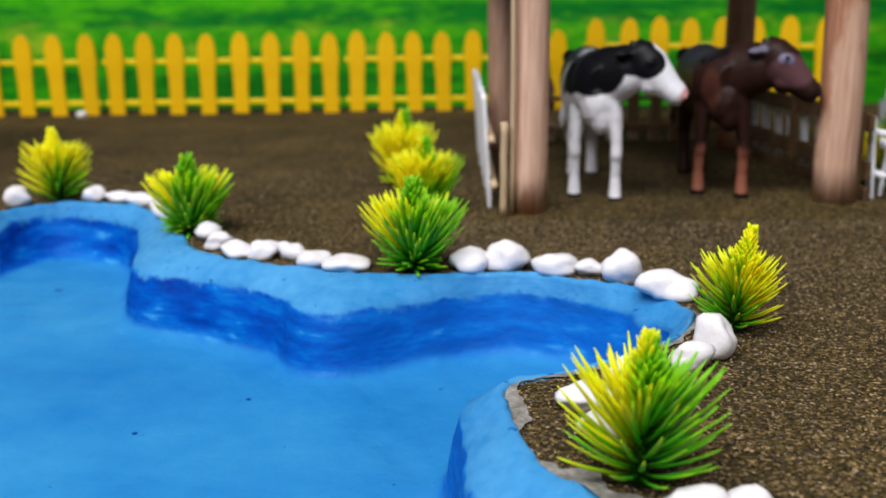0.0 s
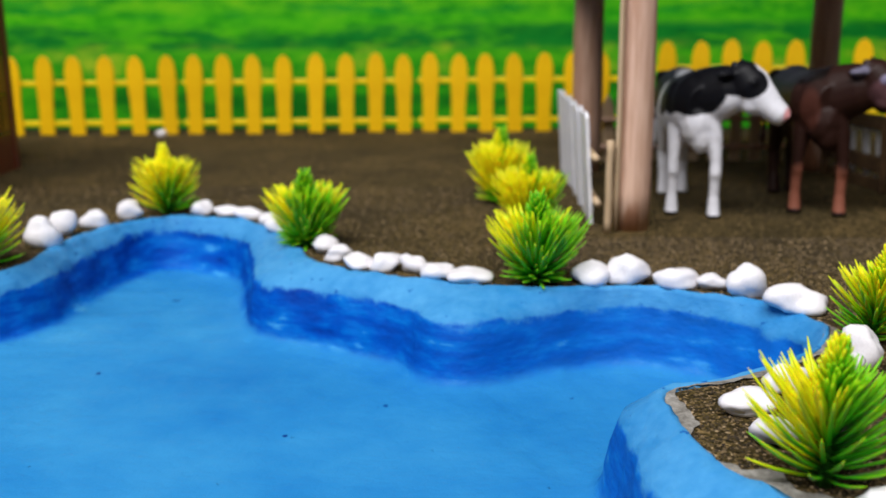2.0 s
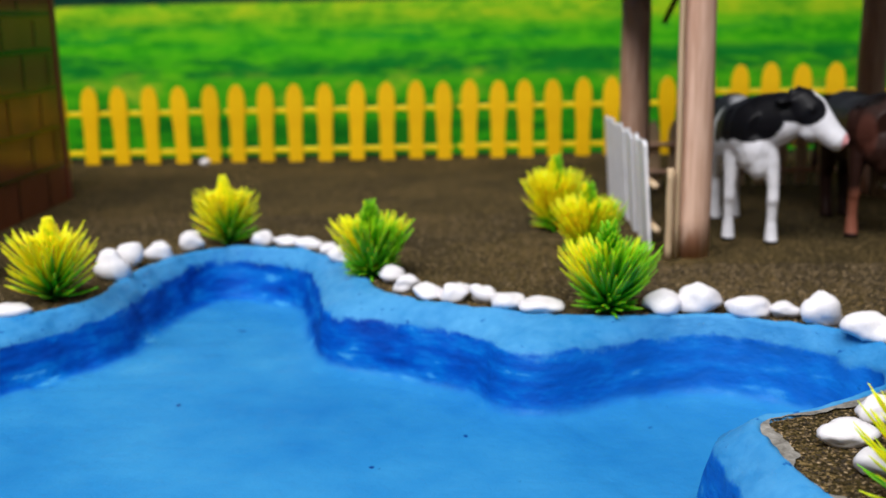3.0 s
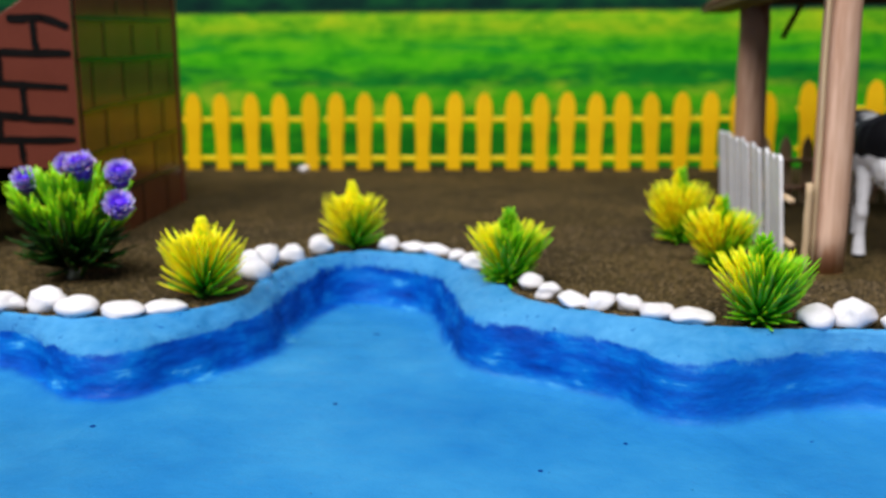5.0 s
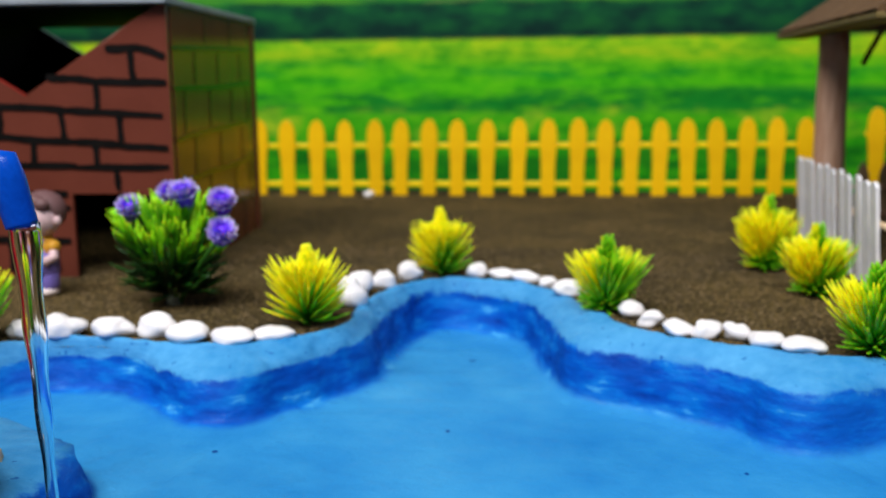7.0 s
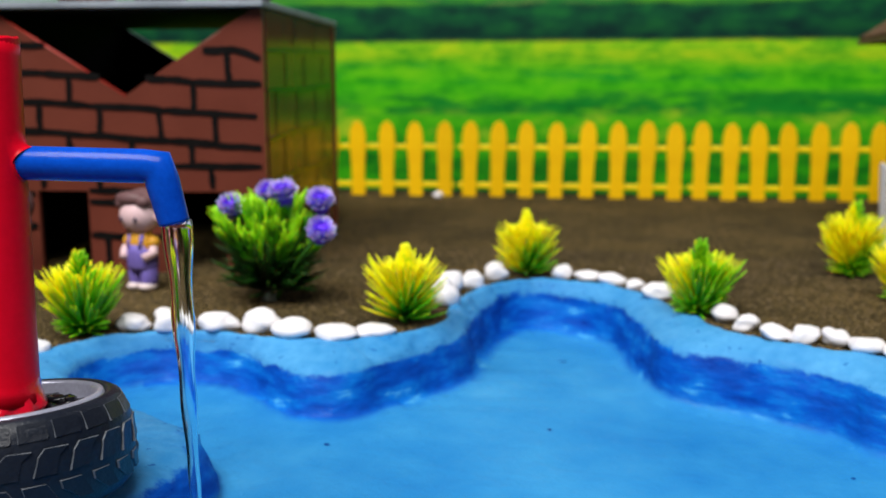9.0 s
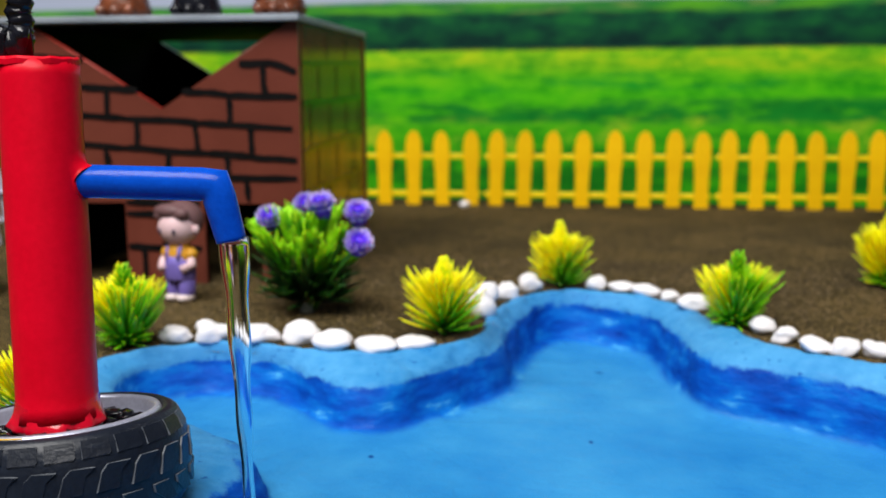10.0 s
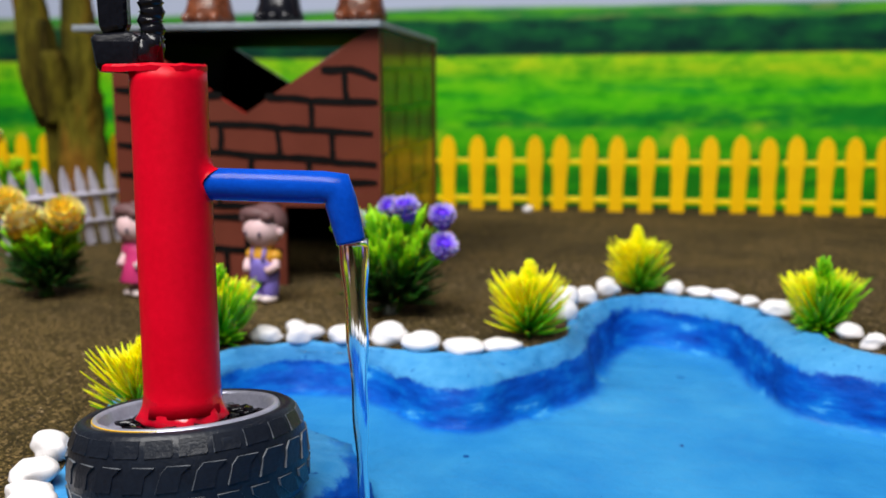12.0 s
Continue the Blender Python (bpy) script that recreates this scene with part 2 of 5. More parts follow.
SOIL = soil_material()
POND = pond_material()
PRINT = print_material()
WATER = clear_material("water", (0.95, 0.98, 1.0), 0.11, 1.33)
WHITE_STONE = surface("white_pebble", (0.74, 0.71, 0.73), (0.90, 0.87, 0.89), 90, 1200, 0.42, 0.2, 0.0004, jitter=0.06)
YELLOW = surface("yellow_plastic", (0.80, 0.44, 0.002), (0.94, 0.58, 0.003), 40, 900, 0.38, 0.1, 0.0003, jitter=0.07)
WOOD = surface("bare_wood", (0.42, 0.200, 0.112), (0.80, 0.545, 0.415), 42, 500, 0.62, 0.35, 0.0004, stretch=(1, 1, 0.08))
# brown stains left by the bark
wood_tree, wood_shader = WOOD.node_tree, WOOD.node_tree.nodes["Principled BSDF"]
plain = wood_shader.inputs["Base Color"].links[0].from_socket
stain = ramp(wood_tree, noise_of(wood_tree, 24.0, 4, stretch=(1, 1, 0.45)), [(0.56, (1, 1, 1)), (0.60, (0.72, 0.55, 0.45))])
wood_tree.links.new(mixed(wood_tree, 1.0, plain, stain, "MULTIPLY"), wood_shader.inputs["Base Color"])
PALE_WOOD = surface("pale_wood", (0.48, 0.33, 0.19), (0.66, 0.50, 0.33), 60, 700, 0.65, 0.3, 0.0003, stretch=(1, 1, 0.08))
BARK = surface("olive_bark", (0.010, 0.011, 0.002), (0.210, 0.135, 0.022), 38, 420, 0.9, 0.9, 0.0016, stretch=(1, 1, 0.16), shine=0.1)
bark_tree, bark_shader = BARK.node_tree, BARK.node_tree.nodes["Principled BSDF"]
bark_plain = bark_shader.inputs["Base Color"].links[0].from_socket
moss = ramp(bark_tree, noise_of(bark_tree, 16.0, 4, stretch=(1, 1, 0.35)), [(0.38, (0.34, 0.36, 0.30)), (0.50, (0.80, 1.05, 0.60)), (0.64, (1.50, 0.95, 0.80))])
bark_tree.links.new(mixed(bark_tree, 1.0, bark_plain, moss, "MULTIPLY"), bark_shader.inputs["Base Color"])
DARK_WOOD = surface("dark_bark", (0.060, 0.030, 0.012), (0.17, 0.095, 0.040), 80, 700, 0.85, 0.8, 0.0012)
EAVE = surface("olive_brown_board", (0.10, 0.070, 0.020), (0.20, 0.145, 0.045), 60, 700, 0.7, 0.4, 0.0006, stretch=(1, 0.1, 1))
WHITE_WOOD = surface("white_painted_wood", (0.72, 0.72, 0.78), (0.88, 0.88, 0.92), 80, 900, 0.5, 0.25, 0.0003)
LILAC_WOOD = surface("lilac_white_paint", (0.50, 0.48, 0.60), (0.70, 0.68, 0.80), 80, 900, 0.5, 0.25, 0.0003)
BRICK = surface("red_brown_brick_sheet", (0.122, 0.030, 0.019), (0.160, 0.040, 0.026), 30, 600, 0.30, 0.06, 0.0002)
SIDE = surface("brown_glossy_sheet", (0.150, 0.046, 0.022), (0.200, 0.062, 0.028), 30, 600, 0.13, 0.02, 0.0002, shine=0.15)
MARKER = surface("black_marker", (0.002, 0.002, 0.002), (0.007, 0.006, 0.006), 90, 900, 0.6, 0.1, 0.0002, shine=0.1)
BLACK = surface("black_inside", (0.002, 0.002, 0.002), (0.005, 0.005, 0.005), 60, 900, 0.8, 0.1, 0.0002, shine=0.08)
RED_EDGE = surface("red_sheet_edge", (0.30, 0.02, 0.015), (0.42, 0.04, 0.025), 60, 900, 0.4, 0.1, 0.0002)
SLAB = surface("grey_board", (0.20, 0.23, 0.27), (0.33, 0.37, 0.43), 40, 900, 0.4, 0.1, 0.0003)
RED = surface("red_gloss_paint", (0.56, 0.0008, 0.012), (0.67, 0.0014, 0.018), 60, 500, 0.36, 0.14, 0.0005, coat=0.03, shine=0.12)
RED_GLUE = surface("red_gloss_glue", (0.50, 0.0010, 0.014), (0.62, 0.0020, 0.022), 90, 420, 0.18, 0.3, 0.0008, coat=0.5, shine=0.4)
BLUE = surface("blue_gloss_paint", (0.001, 0.052, 0.42), (0.002, 0.078, 0.56), 60, 700, 0.22, 0.20, 0.0005, coat=0.06, shine=0.14)
RUBBER = surface("black_rubber", (0.0045, 0.0062, 0.0120), (0.012, 0.016, 0.026), 80, 900, 0.34, 0.40, 0.0004, shine=0.30)
SILVER = surface("silver_plastic", (0.29, 0.30, 0.39), (0.44, 0.45, 0.56), 90, 900, 0.28, 0.15, 0.0003, metal=0.35)
BLACK_GLOSS = surface("black_gloss", (0.003, 0.003, 0.005), (0.009, 0.010, 0.016), 90, 800, 0.20, 0.12, 0.0006, coat=0.25, shine=0.25)
GREEN_NEEDLE = needle_material("green_needle", (0.008, 0.115, 0.004), (0.055, 0.38, 0.004), (0.24, 0.62, 0.005))
LIME_NEEDLE = needle_material("lime_needle", (0.020, 0.20, 0.003), (0.32, 0.58, 0.003), (0.80, 0.78, 0.004))
YELLOW_NEEDLE = needle_material("yellow_needle", (0.62, 0.68, 0.004), (0.95, 0.82, 0.003), (0.98, 0.84, 0.004))
LEAF = needle_material("bright_leaf", (0.004, 0.045, 0.003), (0.085, 0.40, 0.005), (0.34, 0.80, 0.008))
STEM = surface("green_stem", (0.02, 0.10, 0.008), (0.05, 0.20, 0.015), 90, 900, 0.5, 0.2, 0.0003)


# ---- mesh helpers ----
def part(name, bm, material, parent=None, label="", smooth=False):
    me = bpy.data.meshes.new(name)
    bm.normal_update()
    bm.to_mesh(me)
    bm.free()
    for mm in material if isinstance(material, (list, tuple)) else [material]:
        me.materials.append(mm)
    if smooth:
        for f in me.polygons:
            f.use_smooth = True
    ob = new(name, me)
    ob.parent = parent
    if label:
        tagged(ob, label)
    return ob


def thing(name, m, label, category, group="", kind=""):
    e = new(name)
    e.empty_display_size = 0.01
    e.matrix_basis = m
    return tagged(e, label, category, group, kind)


def box(bm, lo, hi, bevel=0.0, mat_index=0):
    vs = [bm.verts.new((x, y, z)) for x in (lo[0], hi[0]) for y in (lo[1], hi[1]) for z in (lo[2], hi[2])]
    fs = [bm.faces.new([vs[i] for i in q]) for q in ((0, 1, 3, 2), (4, 6, 7, 5), (0, 4, 5, 1), (2, 3, 7, 6), (0, 2, 6, 4), (1, 5, 7, 3))]
    for f in fs:
        f.material_index = mat_index
    if bevel:
        bmesh.ops.bevel(bm, geom=list({e for f in fs for e in f.edges}), offset=bevel, segments=2, profile=0.5, affect="EDGES")
    return fs


def loft(bm, rings, seg=14, caps=True, mat_index=0, along=None):
    """A tube through rings of (centre, radius a, radius b); the ring's plane follows the path."""
    pts = [Vector(r[0]) for r in rings]
    lay = None if along is None else bm.verts.layers.float.get("along") or bm.verts.layers.float.new("along")
    loops, up = [], None
    for i, (c, a, b) in enumerate(rings):
        d = (pts[min(i + 1, len(pts) - 1)] - pts[max(i - 1, 0)]).normalized()
        if up is None:
            up = Vector((0, 0, 1)) if abs(d.z) < 0.9 else Vector((0, 1, 0))
        side = d.cross(up).normalized()
        up = side.cross(d).normalized()
        loops.append([bm.verts.new(pts[i] + side * math.cos(k * math.tau / seg) * a + up * math.sin(k * math.tau / seg) * b) for k in range(seg)])
    if along is not None:
        for i, lp in enumerate(loops):
            for v in lp:
                v[lay] = along[i]
    fs = []
    for p, q in zip(loops, loops[1:]):
        for k in range(seg):
            fs.append(bm.faces.new((p[k], p[(k + 1) % seg], q[(k + 1) % seg], q[k])))
    if caps:
        fs.append(bm.faces.new(list(reversed(loops[0]))))
        fs.append(bm.faces.new(loops[-1]))
    for f in fs:
        f.material_index, f.smooth = mat_index, True
    return fs


def ball(bm, c, r, sub=3, mat_index=0, wobble=0.0, seed=0.0):
    before = set(bm.faces)
    out = bmesh.ops.create_icosphere(bm, subdivisions=sub, radius=1.0)
    for v in out["verts"]:
        k = 1 + wobble * noise.noise(v.co * 1.4 + Vector((seed, seed * 1.7, 0)))
        v.co = Vector((c[0] + v.co.x * r[0] * k, c[1] + v.co.y * r[1] * k, c[2] + v.co.z * r[2] * k))
    for f in bm.faces:
        if f not in before:
            f.material_index, f.smooth = mat_index, True


def spline(points, steps, closed=True):
    """Catmull-Rom curve through the points."""
    n, out = len(points), []
    for i in range(n if closed else n - 1):
        p = [Vector(points[(i + k) % n] if closed else points[min(max(i + k, 0), n - 1)]) for k in (-1, 0, 1, 2)]
        for s in range(steps):
            t = s / steps
            out.append(0.5 * ((2 * p[1]) + (p[2] - p[0]) * t + (2 * p[0] - 5 * p[1] + 4 * p[2] - p[3]) * t * t + (3 * p[1] - p[0] - 3 * p[2] + p[3]) * t ** 3))
    if not closed:
        out.append(Vector(points[-1]))
    return out


# ---- pond and ground ----
SHORE = [
    (-0.352, 0.357), (-0.329, 0.363), (-0.302, 0.361), (-0.271, 0.360), (-0.256, 0.366), (-0.241, 0.379), (-0.229, 0.401), (-0.231, 0.431),
    (-0.227, 0.466), (-0.215, 0.492), (-0.197, 0.503), (-0.175, 0.500), (-0.154, 0.490), (-0.137, 0.470), (-0.127, 0.447), (-0.110, 0.415),
    (-0.095, 0.398), (-0.076, 0.387), (-0.057, 0.379), (-0.039, 0.372), (-0.013, 0.369), (0.006, 0.372), (0.027, 0.372), (0.044, 0.364),
    (0.059, 0.355), (0.071, 0.343), (0.077, 0.322), (0.064, 0.296), (0.036, 0.275), (0.016, 0.264), (0.015, 0.246), (0.019, 0.222),
    (0.032, 0.204), (0.046, 0.170), (0.030, 0.120), (-0.060, 0.098), (-0.170, 0.098), (-0.270, 0.112), (-0.330, 0.150), (-0.347, 0.190),
    (-0.360, 0.225), (-0.374, 0.262), (-0.380, 0.298), (-0.373, 0.336)]
RIM = [3, 2, 5, 27, 17, 9, 7, 9, 8, 5, 4, 5, 9, 13, 15, 23, 13, 11, 16, 27, 9, 3, 3, 3, 5, 8, 7, 6, 7, 12, 11, 14,
       18, 20, 16, 16, 16, 20, 56, 74, 87, 66, 30, 9]
STEPS = 14


def floor_height(x):
    return -0.029 + 0.009 * min(1.0, max(0.0, (-0.10 - x) / 0.22))


shore = spline(SHORE, STEPS)
width = [v.x for v in spline([(w / 1000.0, 0.0) for w in RIM], STEPS)]
COUNT = len(shore)


def inward(i):
    d = (shore[(i + 3) % COUNT] - shore[i - 3]).normalized()
    return Vector((d.y, -d.x))


directions = [inward(i) for i in range(COUNT)]
for _ in range(2):
    directions = [(directions[i - 1] + directions[i] * 2 + directions[(i + 1) % COUNT]).normalized() for i in range(COUNT)]


def ring_points(extra, soften):
    pts = [shore[i] + directions[i] * (max(width[i], 0.002) + extra) for i in range(COUNT)]
    for _ in range(soften):
        pts = [(pts[i - 1] + pts[i] * 2 + pts[(i + 1) % COUNT]) / 4 for i in range(COUNT)]
    return pts


def pond_mesh():
    bm = bmesh.new()
    lay = bm.verts.layers.float.new("band")
    bed = bm.verts.layers.float.new("bed")
    lip, foot, inner = ring_points(0.0, 1), ring_points(0.005, 3), ring_points(0.010, 12)
    lap = [0.0003 if 25 < i / STEPS < 35 else 0.0005 + 0.0012 * max(-0.6, noise.noise(Vector((shore[i].x * 90, shore[i].y * 90, 7)))) for i in range(COUNT)]
    # the deep blue was brushed further up over the lip round the head of the inlet
    daub = [0.46 * max(0.0, 1 - abs(i / STEPS - 9.0) / 3.6) for i in range(COUNT)]
    # and further out over the bed below the left-hand bank
    spread = [0.85 * max(0.0, min(1.0, (12.0 - i / STEPS) / 3.0, 1.0)) for i in range(COUNT)]
    rows = [[(shore[i] - directions[i] * (lap[i] + 0.001), -0.003, 0) for i in range(COUNT)], [(shore[i] - directions[i] * lap[i], 0.0004, 0) for i in range(COUNT)]]
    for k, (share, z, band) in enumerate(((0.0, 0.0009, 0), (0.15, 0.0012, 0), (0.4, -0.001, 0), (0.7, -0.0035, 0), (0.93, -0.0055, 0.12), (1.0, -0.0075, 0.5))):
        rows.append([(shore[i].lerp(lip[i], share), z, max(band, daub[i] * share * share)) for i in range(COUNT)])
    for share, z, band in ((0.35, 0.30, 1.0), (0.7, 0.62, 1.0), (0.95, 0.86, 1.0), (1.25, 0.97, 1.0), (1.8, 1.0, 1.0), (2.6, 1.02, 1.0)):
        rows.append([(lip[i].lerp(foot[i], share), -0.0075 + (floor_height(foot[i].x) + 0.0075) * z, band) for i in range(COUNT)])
    loops = []
    for k, row in enumerate(rows):
        lp = []
        for i, (p, z, band) in enumerate(row):
            w = 0.0014 * noise.noise(Vector((p.x * 60, p.y * 60, k * 0.4))) + 0.0009 * noise.noise(Vector((p.x * 190, p.y * 190, k)))
            v = bm.verts.new((p.x + w, p.y + w * 0.6, z + w * 0.7))
            v[lay] = band
            v[bed] = (0, 0, 0, 0, 0, 0, 0, 0, 0, 0.05, 0.40, 0.62, 0.82, 1.0)[k] * (1 - spread[i] * (0, 0, 0, 0, 0, 0, 0, 0, 0, 1.0, 0.85, 0.60, 0.35, 0.15)[k])
            lp.append(v)
        loops.append(lp)
    for a, b in zip(loops, loops[1:]):
        for i in range(COUNT):
            j = (i + 1) % COUNT
            bm.faces.new((a[i], a[j], b[j], b[i]))
    edges = [bm.edges.get((loops[-1][i], loops[-1][(i + 1) % COUNT])) for i in range(COUNT)]
    bmesh.ops.triangle_fill(bm, use_beauty=True, edges=edges, normal=(0, 0, 1))
    bmesh.ops.recalc_face_normals(bm, faces=bm.faces)
    if sum(f.normal.z for f in bm.faces) < 0:
        bmesh.ops.reverse_faces(bm, faces=bm.faces)
    return bm


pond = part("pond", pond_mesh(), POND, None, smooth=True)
tagged(pond, "hand-painted blue pond basin sunk into brown soil", "pond", kind="structure")


def ground_mesh():
    bm = bmesh.new()
    hole = [bm.verts.new((p.x - d.x * 0.001, p.y - d.y * 0.001, 0.0)) for p, d in zip(shore, directions)]
    corners = ((-1.05, -0.25), (0.62, -0.25), (0.62, 0.935), (-1.05, 0.935))
    rim = []
    for (ax, ay), (bx, by) in zip(corners, corners[1:] + corners[:1]):
        for s in range(30):
            rim.append(bm.verts.new((ax + (bx - ax) * s / 30, ay + (by - ay) * s / 30, 0.0)))
    edges = []
    for lp in (hole, rim):
        edges += [bm.edges.new((lp[i], lp[(i + 1) % len(lp)])) for i in range(len(lp))]
    bmesh.ops.triangle_fill(bm, use_beauty=True, edges=edges, normal=(0, 0, 1))
    for f in bm.faces:
        if f.normal.z < 0:
            f.normal_flip()
    outer = [e for e in bm.edges if e.is_boundary and e.verts[0] in set(rim) and e.verts[1] in set(rim)]
    ext = bmesh.ops.extrude_edge_only(bm, edges=outer)["geom"]
    for v in ext:
        if isinstance(v, bmesh.types.BMVert):
            v.co.z -= 0.04
    return bm


ground = part("ground", ground_mesh(), SOIL)
tagged(ground, "brown granular soil spread over the display board", "ground", kind="structure")


# ---- backdrop sheet ----
bm = bmesh.new()
box(bm, (-1.5, 0.0, -0.28), (1.2, 0.004, 0.50), 0.001)
backdrop = part("backdrop", bm, PRINT)
backdrop.matrix_basis = pose(-0.15, 1.37, 0, 0, 0, 3.0)
tagged(backdrop, "printed picture sheet of a green crop field with hedge and sky", "backdrop", kind="structure")


# ---- yellow fence ----
FENCE_H = 0.0705


def picket_outline(w, h):
    pts = [(-0.43 * w, 0.0), (-0.40 * w, 0.25 * h), (-0.42 * w, 0.45 * h), (-0.5 * w, 0.66 * h), (-0.5 * w, 0.80 * h), (-0.42 * w, 0.905 * h), (-0.24 * w, 0.975 * h), (0.0, h)]
    return pts + [(-x, z) for x, z in reversed(pts[:-1])]


def picket_mesh(w, h, t, name, material):
    bm = bmesh.new()
    f = bm.faces.new([bm.verts.new((x, -t / 2, z)) for x, z in picket_outline(w, h)])
    ext = bmesh.ops.extrude_face_region(bm, geom=[f])["geom"]
    for v in ext:
        if isinstance(v, bmesh.types.BMVert):
            v.co.y += t
    bmesh.ops.recalc_face_normals(bm, faces=bm.faces)
    bmesh.ops.bevel(bm, geom=[e for e in bm.edges if abs(e.verts[0].co.y - e.verts[1].co.y) < 1e-6], offset=0.0005, segments=1, affect="EDGES")
    me = bpy.data.meshes.new(name)
    bm.to_mesh(me)
    bm.free()
    me.materials.append(material)
    return me


RAIL_YELLOW = surface("bright_yellow_plastic", (0.88, 0.60, 0.003), (0.98, 0.72, 0.006), 40, 900, 0.35, 0.1, 0.0003, jitter=0.05)


def yellow_panel(m, places, label):
    """One moulded panel; places are the picket centres along it."""
    e = thing("picket_fence", m, label, "fence", "yellow fence panels")
    me = picket_mesh(0.0156, FENCE_H, 0.0030, "picket", YELLOW)
    for x in places:
        ob = new("picket", me)
        ob.parent = e
        ob.matrix_basis = pose(x, 0, random.uniform(-0.0012, 0.0006), random.uniform(-1.5, 1.5), random.uniform(-1.6, 1.6), 0)
    for z in (0.0085, 0.0440):
        bm = bmesh.new()
        box(bm, (places[0] - 0.0105, 0.0012, z), (places[-1] + 0.0085, 0.0034, z + 0.0046), 0.0006)
        part("rail", bm, RAIL_YELLOW, e, "bright yellow rail")
    return e


panel_label = "yellow plastic picket fence panel with round-topped pickets"
EVEN = [0.0131 + 0.0266 * i for i in range(8)]
LOOSE = [0.0131 + v for v in (0.0, 0.0262, 0.0527, 0.0800, 0.1085, 0.1362, 0.1625, 0.1880)]
for k in range(-4, 1):
    places = LOOSE if k == -1 else [0.0131 + 0.0257 * i for i in range(8)] if k == 0 else [0.0131 + 0.0277 * i for i in range(8)] if k == -2 else EVEN
    yellow_panel(pose(-0.1035 + 0.2105 * k - (0.0060 if k < -1 else 0.0), 0.897 + 0.0135 * k, 0, 0, 0, 3.6 + random.uniform(-0.6, 0.6)), places, panel_label)
yellow_panel(pose(0.1075, 0.898, 0.010, 0, 0, -12), EVEN, panel_label)


# ---- bare cement showing between the blue paint and the soil ----
THIN_LINE = surface("thin_dark_paint", (0.006, 0.006, 0.004), (0.016, 0.014, 0.008), 90, 900, 0.25, 0.1, 0.0002)
CEMENT = surface("grey_cement", (0.090, 0.080, 0.066), (0.36, 0.34, 0.31), 170, 900, 0.85, 0.6, 0.0010)
bm = bmesh.new()
rows = []
for i in range(COUNT):
    k = i / STEPS
    bare = float(np.interp(k, (25.4, 26, 29.5, 31, 33.5, 34.2), (0.0012, 0.0036, 0.0036, 0.0075, 0.0070, 0.0012)))
    w = max(0.0003, bare * (0.70 + 1.5 * noise.noise(Vector((shore[i].x * 80, shore[i].y * 80, 2))) + 0.45 * noise.noise(Vector((shore[i].x * 300, shore[i].y * 300, 4)))))
    a, b = shore[i] + directions[i] * 0.0015, shore[i] - directions[i] * w
    rows.append((bm.verts.new((a.x, a.y, 0.0004 if bare > 0.002 else -0.003)), bm.verts.new((b.x, b.y, 0.0007 if bare > 0.002 else -0.003))))
for i in range(COUNT):
    p, q = rows[i], rows[(i + 1) % COUNT]
    bm.faces.new((p[0], p[1], q[1], q[0]))
bmesh.ops.recalc_face_normals(bm, faces=bm.faces)
tagged(part("pond_edge", bm, CEMENT), "bare grey cement edge of the pond", "pond edge", kind="structure")


# ---- house ----
HOUSE = Matrix.Translation((-0.347, 0.4925, 0)) @ Matrix.Rotation(radians(6.0), 4, "Z")
# local x runs to the right along the front, y to the back; the front's right-hand corner is the origin
HW, HD, HH, TH = 0.159, 0.188, 0.146, 0.003


def sheet(outline, y0, y1):
    """An upright sheet with the outline (x, z), from depth y0 to y1."""
    bm = bmesh.new()
    f = bm.faces.new([bm.verts.new((x, y0, z)) for x, z in outline])
    ext = bmesh.ops.extrude_face_region(bm, geom=[f])["geom"]
    for v in ext:
        if isinstance(v, bmesh.types.BMVert):
            v.co.y = y1
    bmesh.ops.recalc_face_normals(bm, faces=bm.faces)
    return bm


FRONT = [(0, 0), (0, HH), (-0.0045, HH), (-0.0786, 0.0988), (-0.1545, HH), (-HW, HH), (-HW, 0), (-0.133, 0), (-0.133, 0.0462), (-0.1035, 0.0462), (-0.1035, 0),
         (-0.057, 0), (-0.057, 0.0462), (-0.024, 0.0462), (-0.024, 0)]
BACK = [(0, 0), (0, HH), (-0.0045, HH), (-0.0786, 0.0988), (-0.1545, HH), (-HW, HH), (-HW, 0)]
house = thing("house", HOUSE, "small red-brown sheet house with black painted brick lines", "house")
front = part("front_wall", sheet(FRONT, 0, TH), BRICK, house)
# thin black sheets added just inside the walls keep the openings dark
part("front_black_sheet", sheet(FRONT, TH + 0.0005, TH + 0.002), BLACK, house)
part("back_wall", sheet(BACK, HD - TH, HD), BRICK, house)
part("back_black_sheet", sheet(BACK, HD - TH - 0.002, HD - TH - 0.0005), BLACK, house)
for name, x0, x1, mat in (("side_wall", -TH, 0.0005, SIDE), ("side_black_sheet", -TH - 0.0018, -TH - 0.0003, BLACK), ("side_wall", -HW - 0.0005, -HW + TH, SIDE), ("side_black_sheet", -HW + TH + 0.0003, -HW + TH + 0.0018, BLACK)):
    bm = bmesh.new()
    box(bm, (x0, TH + 0.003, 0), (x1, HD - TH - 0.003, HH), 0.0002)
    part(name, bm, mat, house)
bm = bmesh.new()
box(bm, (-HW - 0.020, -0.006, HH + 0.0005), (0.002, HD + 0.004, HH + 0.0040), 0.0006)
part("roof_board", bm, SLAB, house, "thin grey roof board")


